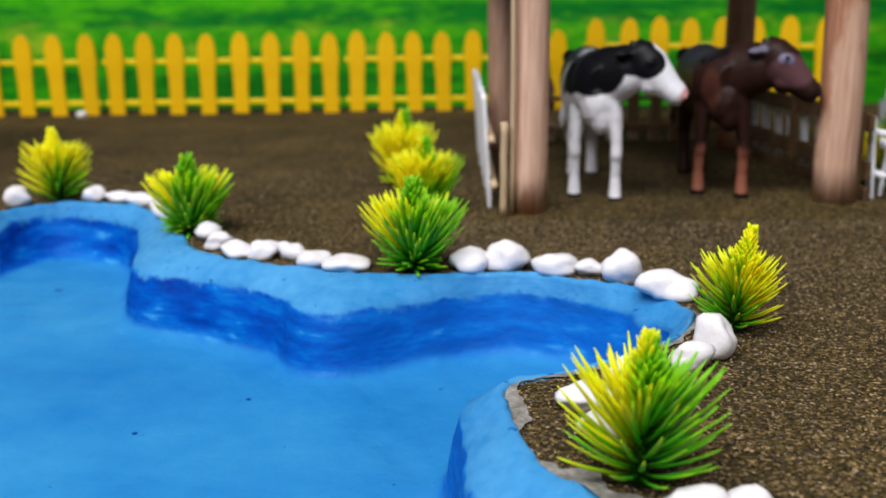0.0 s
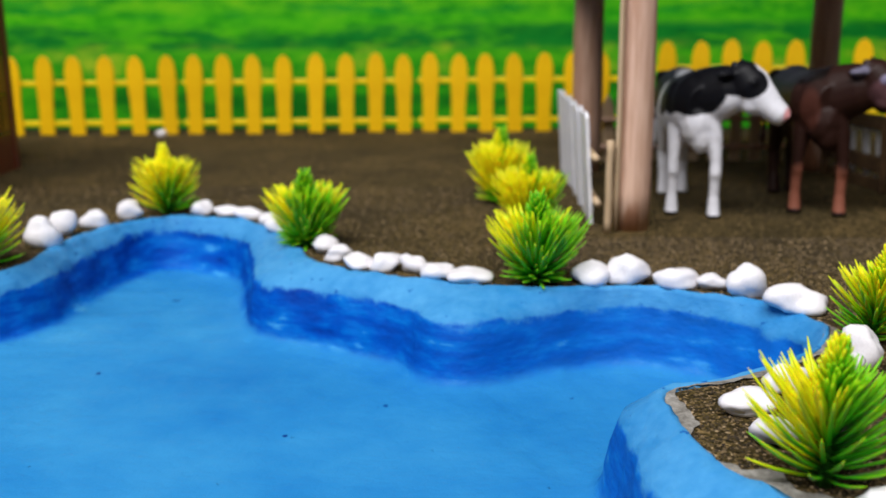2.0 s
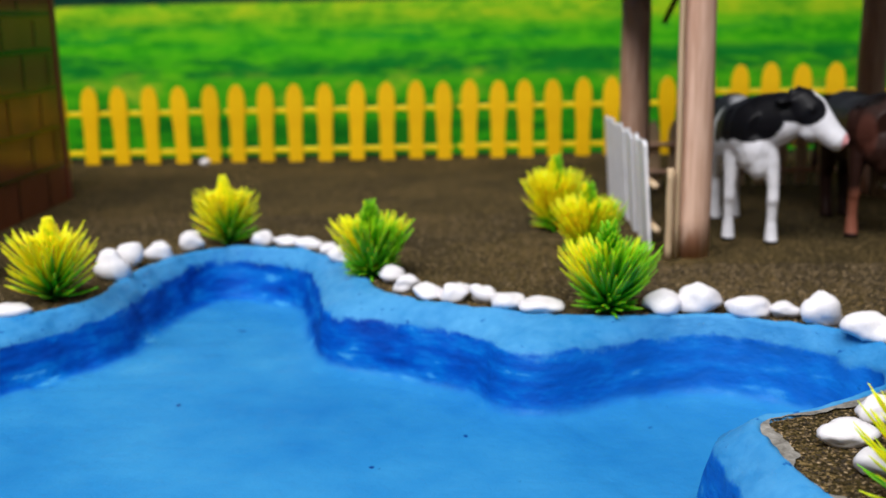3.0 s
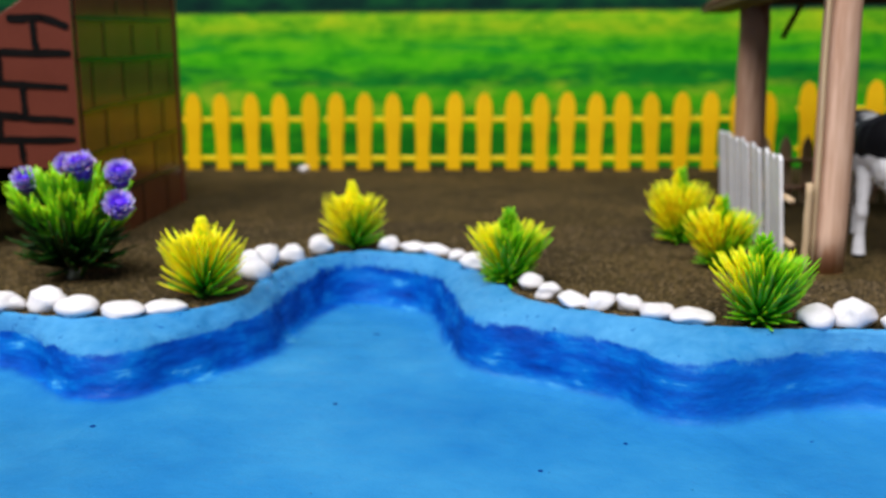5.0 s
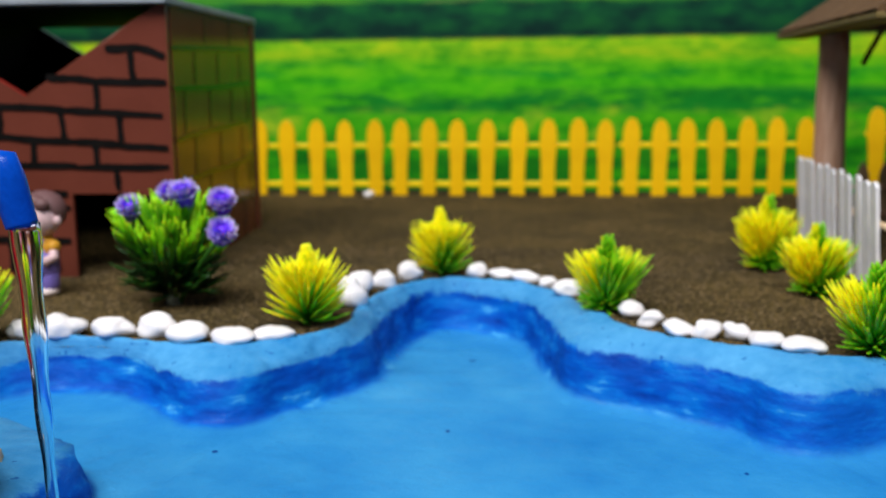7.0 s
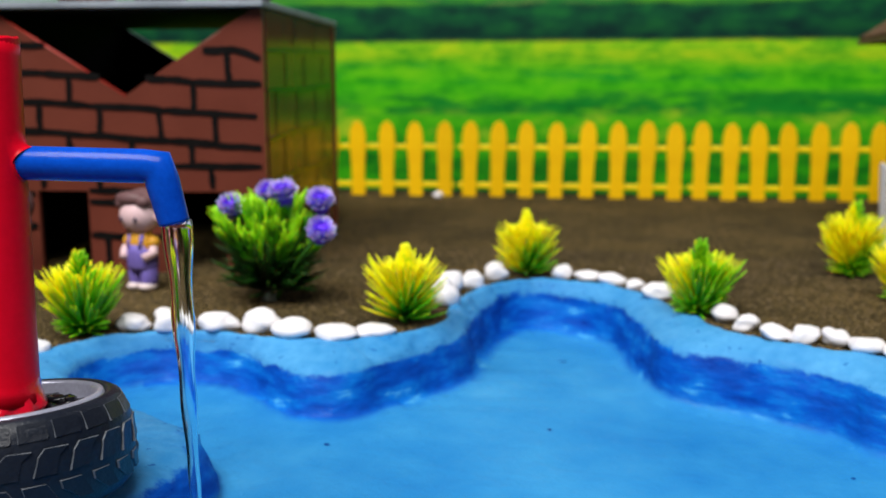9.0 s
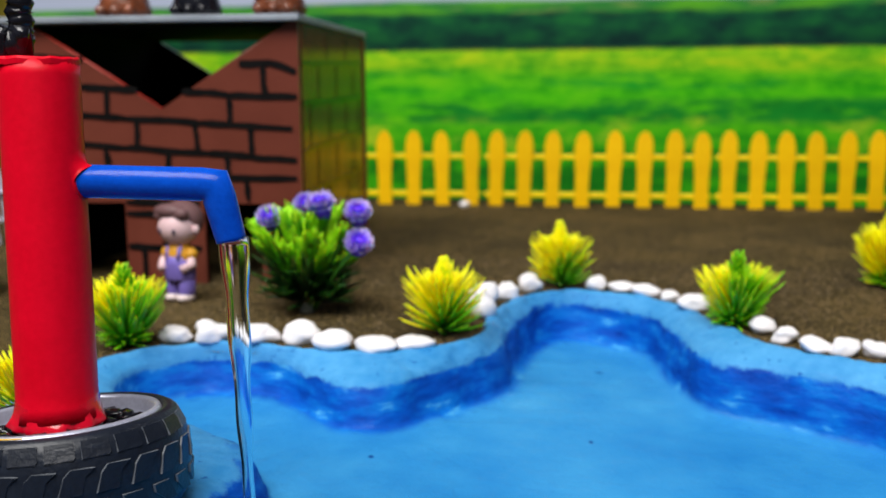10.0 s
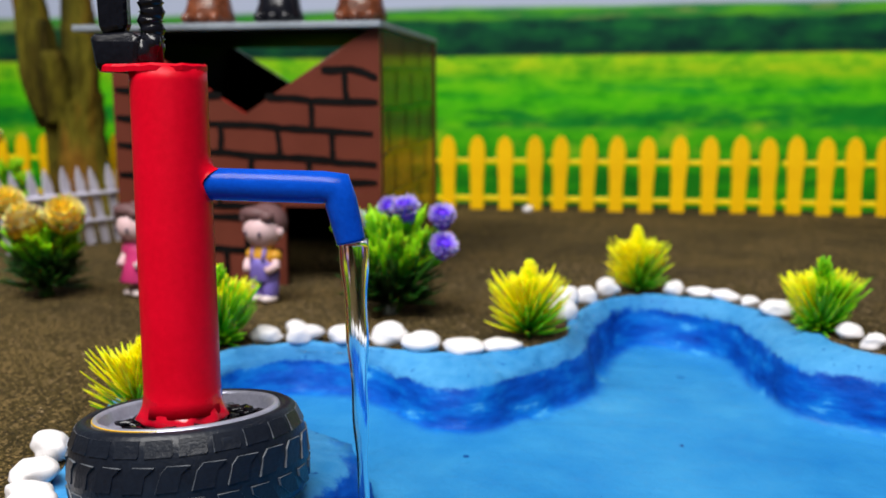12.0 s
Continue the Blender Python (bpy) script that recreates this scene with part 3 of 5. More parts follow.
def stroke(bm, a, b, w, y, wob, seed):
    """A hand-drawn line from a to b in the (x, z) plane, proud of the sheet at depth y."""
    n = 9
    d = (Vector(b) - Vector(a))
    side = Vector((-d.y, d.x)).normalized()
    rows = []
    for i in range(n + 1):
        t = i / n
        p = Vector(a) + d * t + side * wob * noise.noise(Vector((t * 3.1, seed * 7.3, 0.4)))
        k = w * 0.5 * (1 + 0.35 * noise.noise(Vector((t * 5.0, seed * 3.7, 9.1)))) * (0.7 if i in (0, n) else 1)
        rows.append((bm.verts.new((p.x - side.x * k, y, p.y - side.y * k)), bm.verts.new((p.x + side.x * k, y, p.y + side.y * k))))
    for p, q in zip(rows, rows[1:]):
        bm.faces.new((p[0], q[0], q[1], p[1]))
    out = bmesh.ops.extrude_face_region(bm, geom=list(bm.faces))["geom"]
    for v in out:
        if isinstance(v, bmesh.types.BMVert):
            v.co.y -= 0.0003
    bmesh.ops.recalc_face_normals(bm, faces=bm.faces)


# hand-drawn courses, from u metres left of the corner to the next point, and the upright joints between them
COURSES = [
    [(0.002, 0.1195), (0.015, 0.1243), (0.033, 0.1236)], [(0.002, 0.1055), (0.040, 0.1068), (0.066, 0.1090)], [(0.005, 0.0886), (0.056, 0.0914), (0.101, 0.0941), (0.157, 0.0974)],
    [(0.003, 0.0703), (0.030, 0.0728), (0.053, 0.0745), (0.101, 0.0774), (0.157, 0.0817)], [(0.003, 0.0604), (0.054, 0.0611), (0.105, 0.0622), (0.157, 0.0637)],
    [(0.093, 0.1098), (0.125, 0.1118), (0.157, 0.1138)], [(0.124, 0.1265), (0.157, 0.1290)], [(0.060, 0.0462), (0.102, 0.0468)], [(0.059, 0.0385), (0.102, 0.0402)],
    [(0.060, 0.0205), (0.102, 0.0212)], [(0.003, 0.0430), (0.022, 0.0440)], [(0.004, 0.0250), (0.022, 0.0246)], [(0.135, 0.0440), (0.157, 0.0450)], [(0.135, 0.0260), (0.157, 0.0265)]]
JOINTS = [(0.0194, 0.1235, 0.1062), (0.0400, 0.1060, 0.0905), (0.0945, 0.0935, 0.0775), (0.0592, 0.0912, 0.0750), (0.0283, 0.0900, 0.0730), (0.0768, 0.0755, 0.0612), (0.0418, 0.0732, 0.0610),
          (0.0308, 0.0606, 0.0470), (0.1110, 0.1105, 0.0950), (0.1290, 0.0955, 0.0795), (0.1120, 0.0780, 0.0625), (0.1450, 0.0805, 0.0635), (0.0960, 0.0615, 0.0470), (0.1290, 0.0628, 0.0470),
          (0.0800, 0.0385, 0.0210), (0.0680, 0.0205, 0.0020), (0.0930, 0.0205, 0.0020), (0.1480, 0.0440, 0.0262), (0.1400, 0.1280, 0.1125), (0.0120, 0.0430, 0.0250)]
seed = 0
for line in COURSES:
    for (u0, z0), (u1, z1) in zip(line, line[1:]):
        seed += 1
        bm = bmesh.new()
        stroke(bm, (-u0 + 0.0006, z0), (-u1 - 0.0006, z1), 0.0037, -0.0003, 0.0008, seed)
        part("painted_line", bm, MARKER, front)
for u, z1, z0 in JOINTS:
    seed += 1
    bm = bmesh.new()
    stroke(bm, (-u, z0 + 0.001), (-u + random.uniform(-0.0012, 0.0012), z1), 0.0033, -0.0004, 0.0005, seed)
    part("painted_line", bm, MARKER, front)
# the same lines on the right-hand side, drawn in thinner paint
right_side = [o for o in house.children if o.name.startswith("side_wall")][0]
SIDE_COURSES = ((0.1235, 0.1290), (0.1020, 0.1040), (0.0755, 0.0793), (0.0518, 0.0528), (0.0285, 0.0265))
SIDE_JOINTS = ((0.1280, 0.1440, (0.066, 0.122)), (0.1035, 0.1235, (0.044, 0.093, 0.147)), (0.0775, 0.1015, (0.022, 0.072, 0.122, 0.165)), (0.0530, 0.0755, (0.039, 0.092, 0.146)), (0.0280, 0.0510, (0.067, 0.124, 0.165)), (0.0010, 0.0270, (0.040, 0.094, 0.145)))
lines = [((0.004, z0), (0.178, z1), 0.0026, 0.0016) for z0, z1 in SIDE_COURSES]
lines += [((y, z0), (y + 0.001, z1), 0.0013, 0.0006) for z0, z1, ys in SIDE_JOINTS for y in ys]
for a, b, w, wob in lines:
    seed += 1
    bm = bmesh.new()
    stroke(bm, a, b, w, -0.0003, wob, seed)
    bmesh.ops.transform(bm, matrix=Matrix.Translation((0.0006, 0, 0)) @ Matrix.Rotation(radians(90), 4, "Z"), verts=bm.verts)
    part("painted_line", bm, THIN_LINE, right_side)
# red raw edges of the notch, and dark corner tape
for x0, z0, x1, z1 in ((-0.0786, 0.0990, -0.1545, HH), (-0.0786, 0.0990, -0.0045, HH)):
    bm = bmesh.new()
    loft(bm, [((x0, 0.0012, z0 - 0.0004), 0.0011, 0.0011), ((x1, 0.0012, z1 - 0.0004), 0.0011, 0.0011)], 8)
    part("edge_strip", bm, RED_EDGE if x1 < -0.1 else BRICK, front)
# black sheet added under the roof board
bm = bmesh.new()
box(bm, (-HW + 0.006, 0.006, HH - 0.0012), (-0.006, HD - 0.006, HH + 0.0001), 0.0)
part("roof_black_sheet", bm, BLACK, house)
bm = bmesh.new()
box(bm, (-0.0025, HD - 0.005, 0), (0.0016, HD + 0.001, HH), 0.0004)
part("corner_strip", bm, BRICK, house)

# ---- figurine on the roof board: only its stumpy feet come into view ----
FUR = surface("brown_painted_fur", (0.022, 0.007, 0.004), (0.25, 0.070, 0.028), 110, 500, 0.22, 0.6, 0.0014, coat=0.5)
bm = bmesh.new()
for u, r, mi in ((0.0150, 0.0150, 0), (0.0634, 0.0140, 1), (0.1060, 0.0150, 0)):
    base = HH + 0.0042
    loft(bm, [((-u, 0.020, base), r * 0.92, r * 0.9), ((-u, 0.020, base + 0.004), r * 1.05, r), ((-u, 0.021, base + 0.010), r * 0.9, r * 0.9), ((-u, 0.023, base + 0.025), r * 0.72, r * 0.75), ((-u * 0.8 - 0.012, 0.03, base + 0.045), r * 0.8, r * 0.8)], 18, mat_index=mi)
    for k in (-1, 0, 1):
        ball(bm, (-u + k * r * 0.55, 0.020 - r * 0.85, base + 0.0035), (0.0038, 0.0042, 0.0035), 2, mi)
ball(bm, (-0.060, 0.032, HH + 0.060), (0.062, 0.030, 0.024), 3, 0, 0.15, 2.0)
figurine = part("toy_figurine", bm, [FUR, BLACK_GLOSS], None, smooth=True)
figurine.matrix_basis = HOUSE
tagged(figurine, "brown and black toy animal figurine standing on the roof board", "figurine")


# ---- hand pump on its wheel ----
AXIS_LOW, AXIS_HIGH = Vector((-0.30932, 0.2011, 0.0232)), Vector((-0.3157, 0.2125, 0.1170))
lean = (AXIS_HIGH - AXIS_LOW).normalized()
WHEEL = Matrix.Translation((-0.3085, 0.2018, 0.0240)) @ Matrix.Rotation(radians(-5.0), 4, "X") @ Matrix.Rotation(radians(-4.6), 4, "Y") @ Matrix.Translation((0, 0, -0.0260))
pump = thing("hand_pump", Matrix.Translation((-0.3085, 0.2005, -0.0050)), "red hand pump with blue spout standing on a toy car wheel", "pump")
to_pump = pump.matrix_basis.inverted()
tilt = to_pump @ WHEEL


def lathe(bm, profile, seg=64, mat_index=0):
    loops = [[bm.verts.new((r * math.cos(k * math.tau / seg), r * math.sin(k * math.tau / seg), z)) for k in range(seg)] for r, z in profile]
    for p, q in zip(loops, loops[1:]):
        for k in range(seg):
            f = bm.faces.new((p[k], p[(k + 1) % seg], q[(k + 1) % seg], q[k]))
            f.smooth, f.material_index = True, mat_index


bm = bmesh.new()
lathe(bm, [(0.0256, 0.0245), (0.0262, 0.0257), (0.0278, 0.0260), (0.0294, 0.0251), (0.0307, 0.0230), (0.0318, 0.0195), (0.0325, 0.0150), (0.0326, 0.0100), (0.0322, 0.0055), (0.0310, 0.0022), (0.0285, 0.0002), (0.0255, 0.0)], 72)
bmesh.ops.recalc_face_normals(bm, faces=bm.faces)
tyre = part("tyre", bm, RUBBER, pump, "black rubber tyre with zigzag tread")
tyre.matrix_basis = tilt
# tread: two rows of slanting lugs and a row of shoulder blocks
PALE_RUBBER = surface("pale_rubber_edge", (0.050, 0.056, 0.068), (0.170, 0.185, 0.210), 200, 1500, 0.40, 0.3, 0.0003)


def lug(shape, depth, name):
    bm = bmesh.new()
    f = bm.faces.new([bm.verts.new((x, 0, z)) for x, z in shape])
    out = bmesh.ops.extrude_face_region(bm, geom=[f])["geom"]
    zc = sum(z for x, z in shape) / len(shape)
    for v in out:
        if isinstance(v, bmesh.types.BMVert):
            v.co.y -= depth
            v.co.x *= 0.96
            v.co.z = zc + (v.co.z - zc) * 0.965
    bmesh.ops.recalc_face_normals(bm, faces=bm.faces)
    # paler rubber on the edge faces turned upward or to the lug's left
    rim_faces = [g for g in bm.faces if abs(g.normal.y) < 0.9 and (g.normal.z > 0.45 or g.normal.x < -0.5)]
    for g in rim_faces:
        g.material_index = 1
    me = bpy.data.meshes.new(name)
    bm.to_mesh(me)
    bm.free()
    me.materials.append(RUBBER)
    me.materials.append(PALE_RUBBER)
    return me


shoulder = lug([(-0.0036, 0.0), (0.0032, 0.0), (0.0037, 0.0008), (0.0034, 0.0046), (-0.0034, 0.0046)], 0.0005, "tread_block")
middle = lug([(-0.0046, 0.0), (0.0010, 0.0), (0.0022, 0.0044), (0.0046, 0.0064), (-0.0012, 0.0066), (-0.0030, 0.0048)], 0.0006, "tread_block")
lowest = lug([(0.0006, 0.0), (0.0046, 0.0), (0.0012, 0.0056), (-0.0046, 0.0056), (-0.0040, 0.0034)], 0.0006, "tread_block")
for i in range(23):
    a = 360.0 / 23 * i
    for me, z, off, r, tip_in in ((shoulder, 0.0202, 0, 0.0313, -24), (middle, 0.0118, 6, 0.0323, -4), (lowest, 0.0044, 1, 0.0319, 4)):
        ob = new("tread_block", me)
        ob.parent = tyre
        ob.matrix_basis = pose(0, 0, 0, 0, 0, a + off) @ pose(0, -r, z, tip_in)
bm = bmesh.new()
lathe(bm, [(0.0256, 0.0250), (0.0252, 0.0260), (0.0242, 0.0262), (0.0236, 0.0252), (0.0230, 0.0226), (0.0226, 0.0218), (0.0214, 0.0214), (0.0207, 0.0208), (0.0202, 0.0190), (0.0196, 0.0180)], 64)
bmesh.ops.recalc_face_normals(bm, faces=bm.faces)
rim = part("rim", bm, SILVER, pump, "silver plastic wheel rim", smooth=True)
rim.matrix_basis = tilt
# yellow reflection along the rim's lip, modelled as a thin coloured strip
bm = bmesh.new()
loft(bm, [(Vector((0.0253 * math.cos(radians(a)), 0.0253 * math.sin(radians(a)), 0.0257)), 0.0001 + 0.0002 * math.sin(radians((a - 198) * 180 / 84)), 0.0002) for a in range(198, 283, 6)], 6)
part("paint_smear", bm, YELLOW, rim, "yellow strip standing for a reflection on the rim")
bm = bmesh.new()
lathe(bm, [(0.0002, 0.0165), (0.0196, 0.0165), (0.0200, 0.0185)], 48)
disc = part("rim_disc", bm, BLACK_GLOSS, pump, smooth=True)
disc.matrix_basis = tilt
for i in range(5):
    bm = bmesh.new()
    loft(bm, [((0.006, 0, 0.0200), 0.0034, 0.0016), ((0.014, 0, 0.0200), 0.0030, 0.0016), ((0.0205, 0, 0.0212), 0.0038, 0.0016)], 10)
    sp = part("spoke", bm, SILVER, rim)
    sp.matrix_basis = pose(0, 0, 0, 0, 0, 72 * i + 20)
bm = bmesh.new()
for i in range(46):
    a = random.uniform(0, math.tau)
    r = random.uniform(0.0125, 0.0182)
    ball(bm, (r * math.cos(a), r * math.sin(a), 0.0212 + random.uniform(0, 0.0024)), (random.uniform(0.0008, 0.0040), random.uniform(0.0008, 0.0040), random.uniform(0.0005, 0.0015)), 2, 0, 1.3, i)
glue = part("glue", bm, BLACK_GLOSS, pump, "hardened black glue round the foot")
glue.matrix_basis = tilt

bm = bmesh.new()
rings = []
for i in range(25):
    t = i / 24
    r = 0.0105 + 0.00012 * noise.noise(Vector((0, 0, t * 9))) + (0.0010 * (1 - t / 0.06) ** 2 if t < 0.06 else 0)
    rings.append((AXIS_LOW.lerp(AXIS_HIGH, t), r, r))
loft(bm, rings, 48)
bmesh.ops.transform(bm, matrix=to_pump, verts=bm.verts)
part("barrel", bm, RED, pump, "red painted pipe barrel")
# ragged skirt of glue round the foot
bm = bmesh.new()
loops = []
for z, r, rough in ((0.0075, 0.0104, 0.0), (0.0050, 0.0107, 0.0001), (0.0030, 0.0110, 0.0003), (0.0014, 0.0115, 0.0009), (-0.0002, 0.0123, 0.0019), (-0.0012, 0.0119, 0.0019), (-0.0020, 0.0095, 0.0)):
    lp = []
    for k in range(56):
        a = k * math.tau / 56
        n = noise.noise(Vector((math.cos(a) * 2.2, math.sin(a) * 2.2, 3))) + 0.6 * noise.noise(Vector((math.cos(a) * 6, math.sin(a) * 6, z * 200)))
        lp.append(bm.verts.new(AXIS_LOW + lean * z + Vector((math.cos(a), math.sin(a), 0)) * (r + rough * n) + Vector((0, 0, 0.5 * rough * n))))
    loops.append(lp)
for p, q in zip(loops, loops[1:]):
    for k in range(56):
        bm.faces.new((p[k], p[(k + 1) % 56], q[(k + 1) % 56], q[k]))
bmesh.ops.recalc_face_normals(bm, faces=bm.faces)
bmesh.ops.transform(bm, matrix=to_pump, verts=bm.verts)
part("red_glue", bm, RED_GLUE, pump, "ragged red glue skirt round the foot", smooth=True)
bm = bmesh.new()
out = []
n = 40
RIGHT = Vector((0.967, 0.2546, 0.0))
BACKW = Vector((-0.2546, 0.967, 0.0))
for z in (-0.0002, 0.0012, 0.0018):
    lp = []
    for k in range(n):
        a = k * math.tau / n
        r = 0.0106 + 0.0003 * noise.noise(Vector((math.cos(a) * 2, math.sin(a) * 2, 0))) + 0.0082 * max(0.0, -math.cos(a)) ** 5 - (0.0006 if z > 0.0015 else 0)
        lp.append(bm.verts.new(AXIS_HIGH + RIGHT * math.cos(a) * r + BACKW * math.sin(a) * r + Vector((0, 0, z + 0.0004 * noise.noise(Vector((math.cos(a) * 3, math.sin(a) * 3, 4)))))))
    out.append(lp)
for p, q in zip(out, out[1:]):
    for k in range(n):
        bm.faces.new((p[k], p[(k + 1) % n], q[(k + 1) % n], q[k]))
bm.faces.new(out[-1])
bm.faces.new(list(reversed(out[0])))
bmesh.ops.transform(bm, matrix=to_pump, verts=bm.verts)
part("top_plate", bm, RED, pump, "rough-cut red top plate")

# collar of red glue where the spout leaves the barrel
JOINT, ELBOW, TIP = Vector((-0.3095, 0.2105, 0.0862)), Vector((-0.2682, 0.2165, 0.0852)), Vector((-0.2647, 0.2170, 0.0704))
bm = bmesh.new()
d = (ELBOW - JOINT).normalized()
HEART = AXIS_LOW.lerp(AXIS_HIGH, (JOINT.z - AXIS_LOW.z) / (AXIS_HIGH.z - AXIS_LOW.z))
aside = d.cross(lean).normalized()
upward = lean
rows = []
for i in range(9):
    u = i / 8
    row = []
    for k in range(36):
        a = k * math.tau / 36
        top = max(0.0, math.sin(a)) ** 1.5
        rad = 0.0044 + (0.0024 + 0.0062 * top + 0.0004 * noise.noise(Vector((math.cos(a) * 2, math.sin(a) * 2, 1)))) * (1 - u) ** 2.2
        q = rad * math.cos(a)
        ahead = math.sqrt(max(0.0, 0.0105 ** 2 - q * q)) - 0.0002 + u ** 2.2 * (0.0006 + 0.0026 * top)
        row.append(bm.verts.new(HEART + d * ahead + aside * q + upward * rad * math.sin(a)))
    rows.append(row)
for p, q in zip(rows, rows[1:]):
    for k in range(36):
        bm.faces.new((q[k], q[(k + 1) % 36], p[(k + 1) % 36], p[k]))
for v in bm.verts:
    v.co += Vector((1, 1, 1)) * 0.00025 * noise.noise(v.co * 500)
bmesh.ops.transform(bm, matrix=to_pump, verts=bm.verts)
part("collar", bm, RED, pump, "glossy red glue fillet", smooth=True)
bm = bmesh.new()
R = 0.0045
d2 = (TIP - ELBOW).normalized()
start = JOINT + d * 0.004
mitre = R / math.cos(0.5 * d.angle(d2))
bend_a, bend_b = ELBOW - d * R * 0.85, ELBOW + d2 * R * 0.85
rings = [(start.lerp(bend_a, t), R * (1 + 0.02 * math.sin(t * 9)), R) for t in (0.0, 0.08, 0.3, 0.6, 0.9, 1.0)]
rings.append((ELBOW - (d - d2).normalized() * R * 0.06, R, mitre * 0.90))
rings += [(bend_b.lerp(TIP, t), R * (1 - 0.10 * t), R * (1 - 0.10 * t)) for t in (0.0, 0.2, 0.6, 0.94, 1.0)]
loft(bm, rings, 30, caps=False)
inner_pipe = [(TIP.lerp(bend_b, t), R * 0.78, R * 0.78) for t in (0.0, 0.5, 0.9)]
loft(bm, inner_pipe, 30, caps=False)
tip_loops = [v for v in bm.verts if (v.co - TIP).dot(d2) > -1e-5]
rim_edges = [e for e in bm.edges if e.is_boundary and all(v in tip_loops for v in e.verts)]
bmesh.ops.bridge_loops(bm, edges=rim_edges)
bmesh.ops.recalc_face_normals(bm, faces=bm.faces)
bmesh.ops.transform(bm, matrix=to_pump, verts=bm.verts)
part("spout", bm, BLUE, pump, "blue painted bent spout")
# black handle bracket and threaded rod
B = AXIS_HIGH - RIGHT * 0.0132
bm = bmesh.new()
for lo, hi in (((-0.0062, -0.005, 0.0000), (0.0075, 0.006, 0.0108)), ((-0.0050, -0.004, 0.0104), (0.0030, 0.004, 0.048))):
    before = set(bm.verts)
    box(bm, lo, hi, 0.0022)
    for v in bm.verts:
        if v not in before:
            p = v.co + Vector((0.0013 * noise.noise(v.co * 220), 0.0013 * noise.noise(v.co * 200 + Vector((3, 0, 0))), 0.0010 * noise.noise(v.co * 240 + Vector((0, 7, 0)))))
            v.co = B + RIGHT * p.x + BACKW * p.y + Vector((0, 0, p.z - 0.0005))
bmesh.ops.transform(bm, matrix=to_pump, verts=bm.verts)
part("handle_bracket", bm, BLACK_GLOSS, pump, "black glued handle bracket")
bm = bmesh.new()
C = AXIS_HIGH - RIGHT * 0.0040
rings = [(C + Vector((0, 0, 0.001)), 0.0028, 0.0028)]
for i in range(17):
    for dz, r in ((0.0, 0.0031), (0.0007, 0.0037), (0.0013, 0.0031)):
        rings.append((C + Vector((0.0003 * math.sin(i * 2.4) + 0.00004 * i, 0, 0.008 + 0.0024 * i + dz)), r, r))
loft(bm, rings, 16)
bmesh.ops.transform(bm, matrix=to_pump, verts=bm.verts)
part("threaded_rod", bm, BLACK_GLOSS, pump, "black threaded pump rod")
for name, c, r in (("nut", (-0.0004, -0.0010, 0.0060), (0.0040, 0.0038, 0.0046)), ("pivot", (-0.0075, 0.001, 0.031), (0.0060, 0.0040, 0.0045))):
    bm = bmesh.new()
    ball(bm, C + Vector(c), r, 3, 0, 0.5, 1)
    bmesh.ops.transform(bm, matrix=to_pump, verts=bm.verts)
    part(name, bm, BLACK_GLOSS, pump, smooth=True)

# a chip of wood wedged beside the wheel
bm = bmesh.new()
box(bm, (-0.0012, -0.0022, 0.0), (0.0012, 0.0022, 0.0052), 0.0005)
chip = part("wood_chip", bm, PALE_WOOD, None, smooth=False)
chip.matrix_basis = pose(-0.2950, 0.2440, -0.0062, 8, -10, 25)
tagged(chip, "small pale chip of wood beside the wheel", "chip")

# the thin stream of water from the spout
bm = bmesh.new()
rings = []
for i in range(40):
    t = i / 39
    z = 0.0712 - 0.0957 * t
    w = 0.0031 * (1 - t) ** 1.4 + 0.0012 + 0.00035 * math.sin(t * 26) * (1 - 0.5 * t)
    rings.append((Vector((TIP.x + 0.0007 + 0.0022 * t, TIP.y - 0.0002, z)), w, 0.34 * w + 0.0005))
loft(bm, rings, 20)
stream = part("water_stream", bm, WATER, None, smooth=True)
stream.visible_shadow = False
tagged(stream, "thin clear stream of water falling from the spout", "water")


# ---- plastic bushes ----
def needle(bm, base, direction, length, w, lift, flat=0.62):
    """A tapering needle that leaves along direction and bends upward by lift."""
    d = direction / max(length, 1e-6) if direction.length > 0.5 * length and direction.length < 1.5 * length else direction.normalized()
    rings = []
    for t, k in ((0.0, 0.62), (0.30, 0.95), (0.62, 1.0), (0.86, 0.72), (1.0, 0.22)):
        rings.append((base + d * length * t + Vector((0, 0, lift * length * t * t)), w * k, w * k * flat))
    loft(bm, rings, 5, along=(0.0, 0.30, 0.62, 0.86, 1.0))


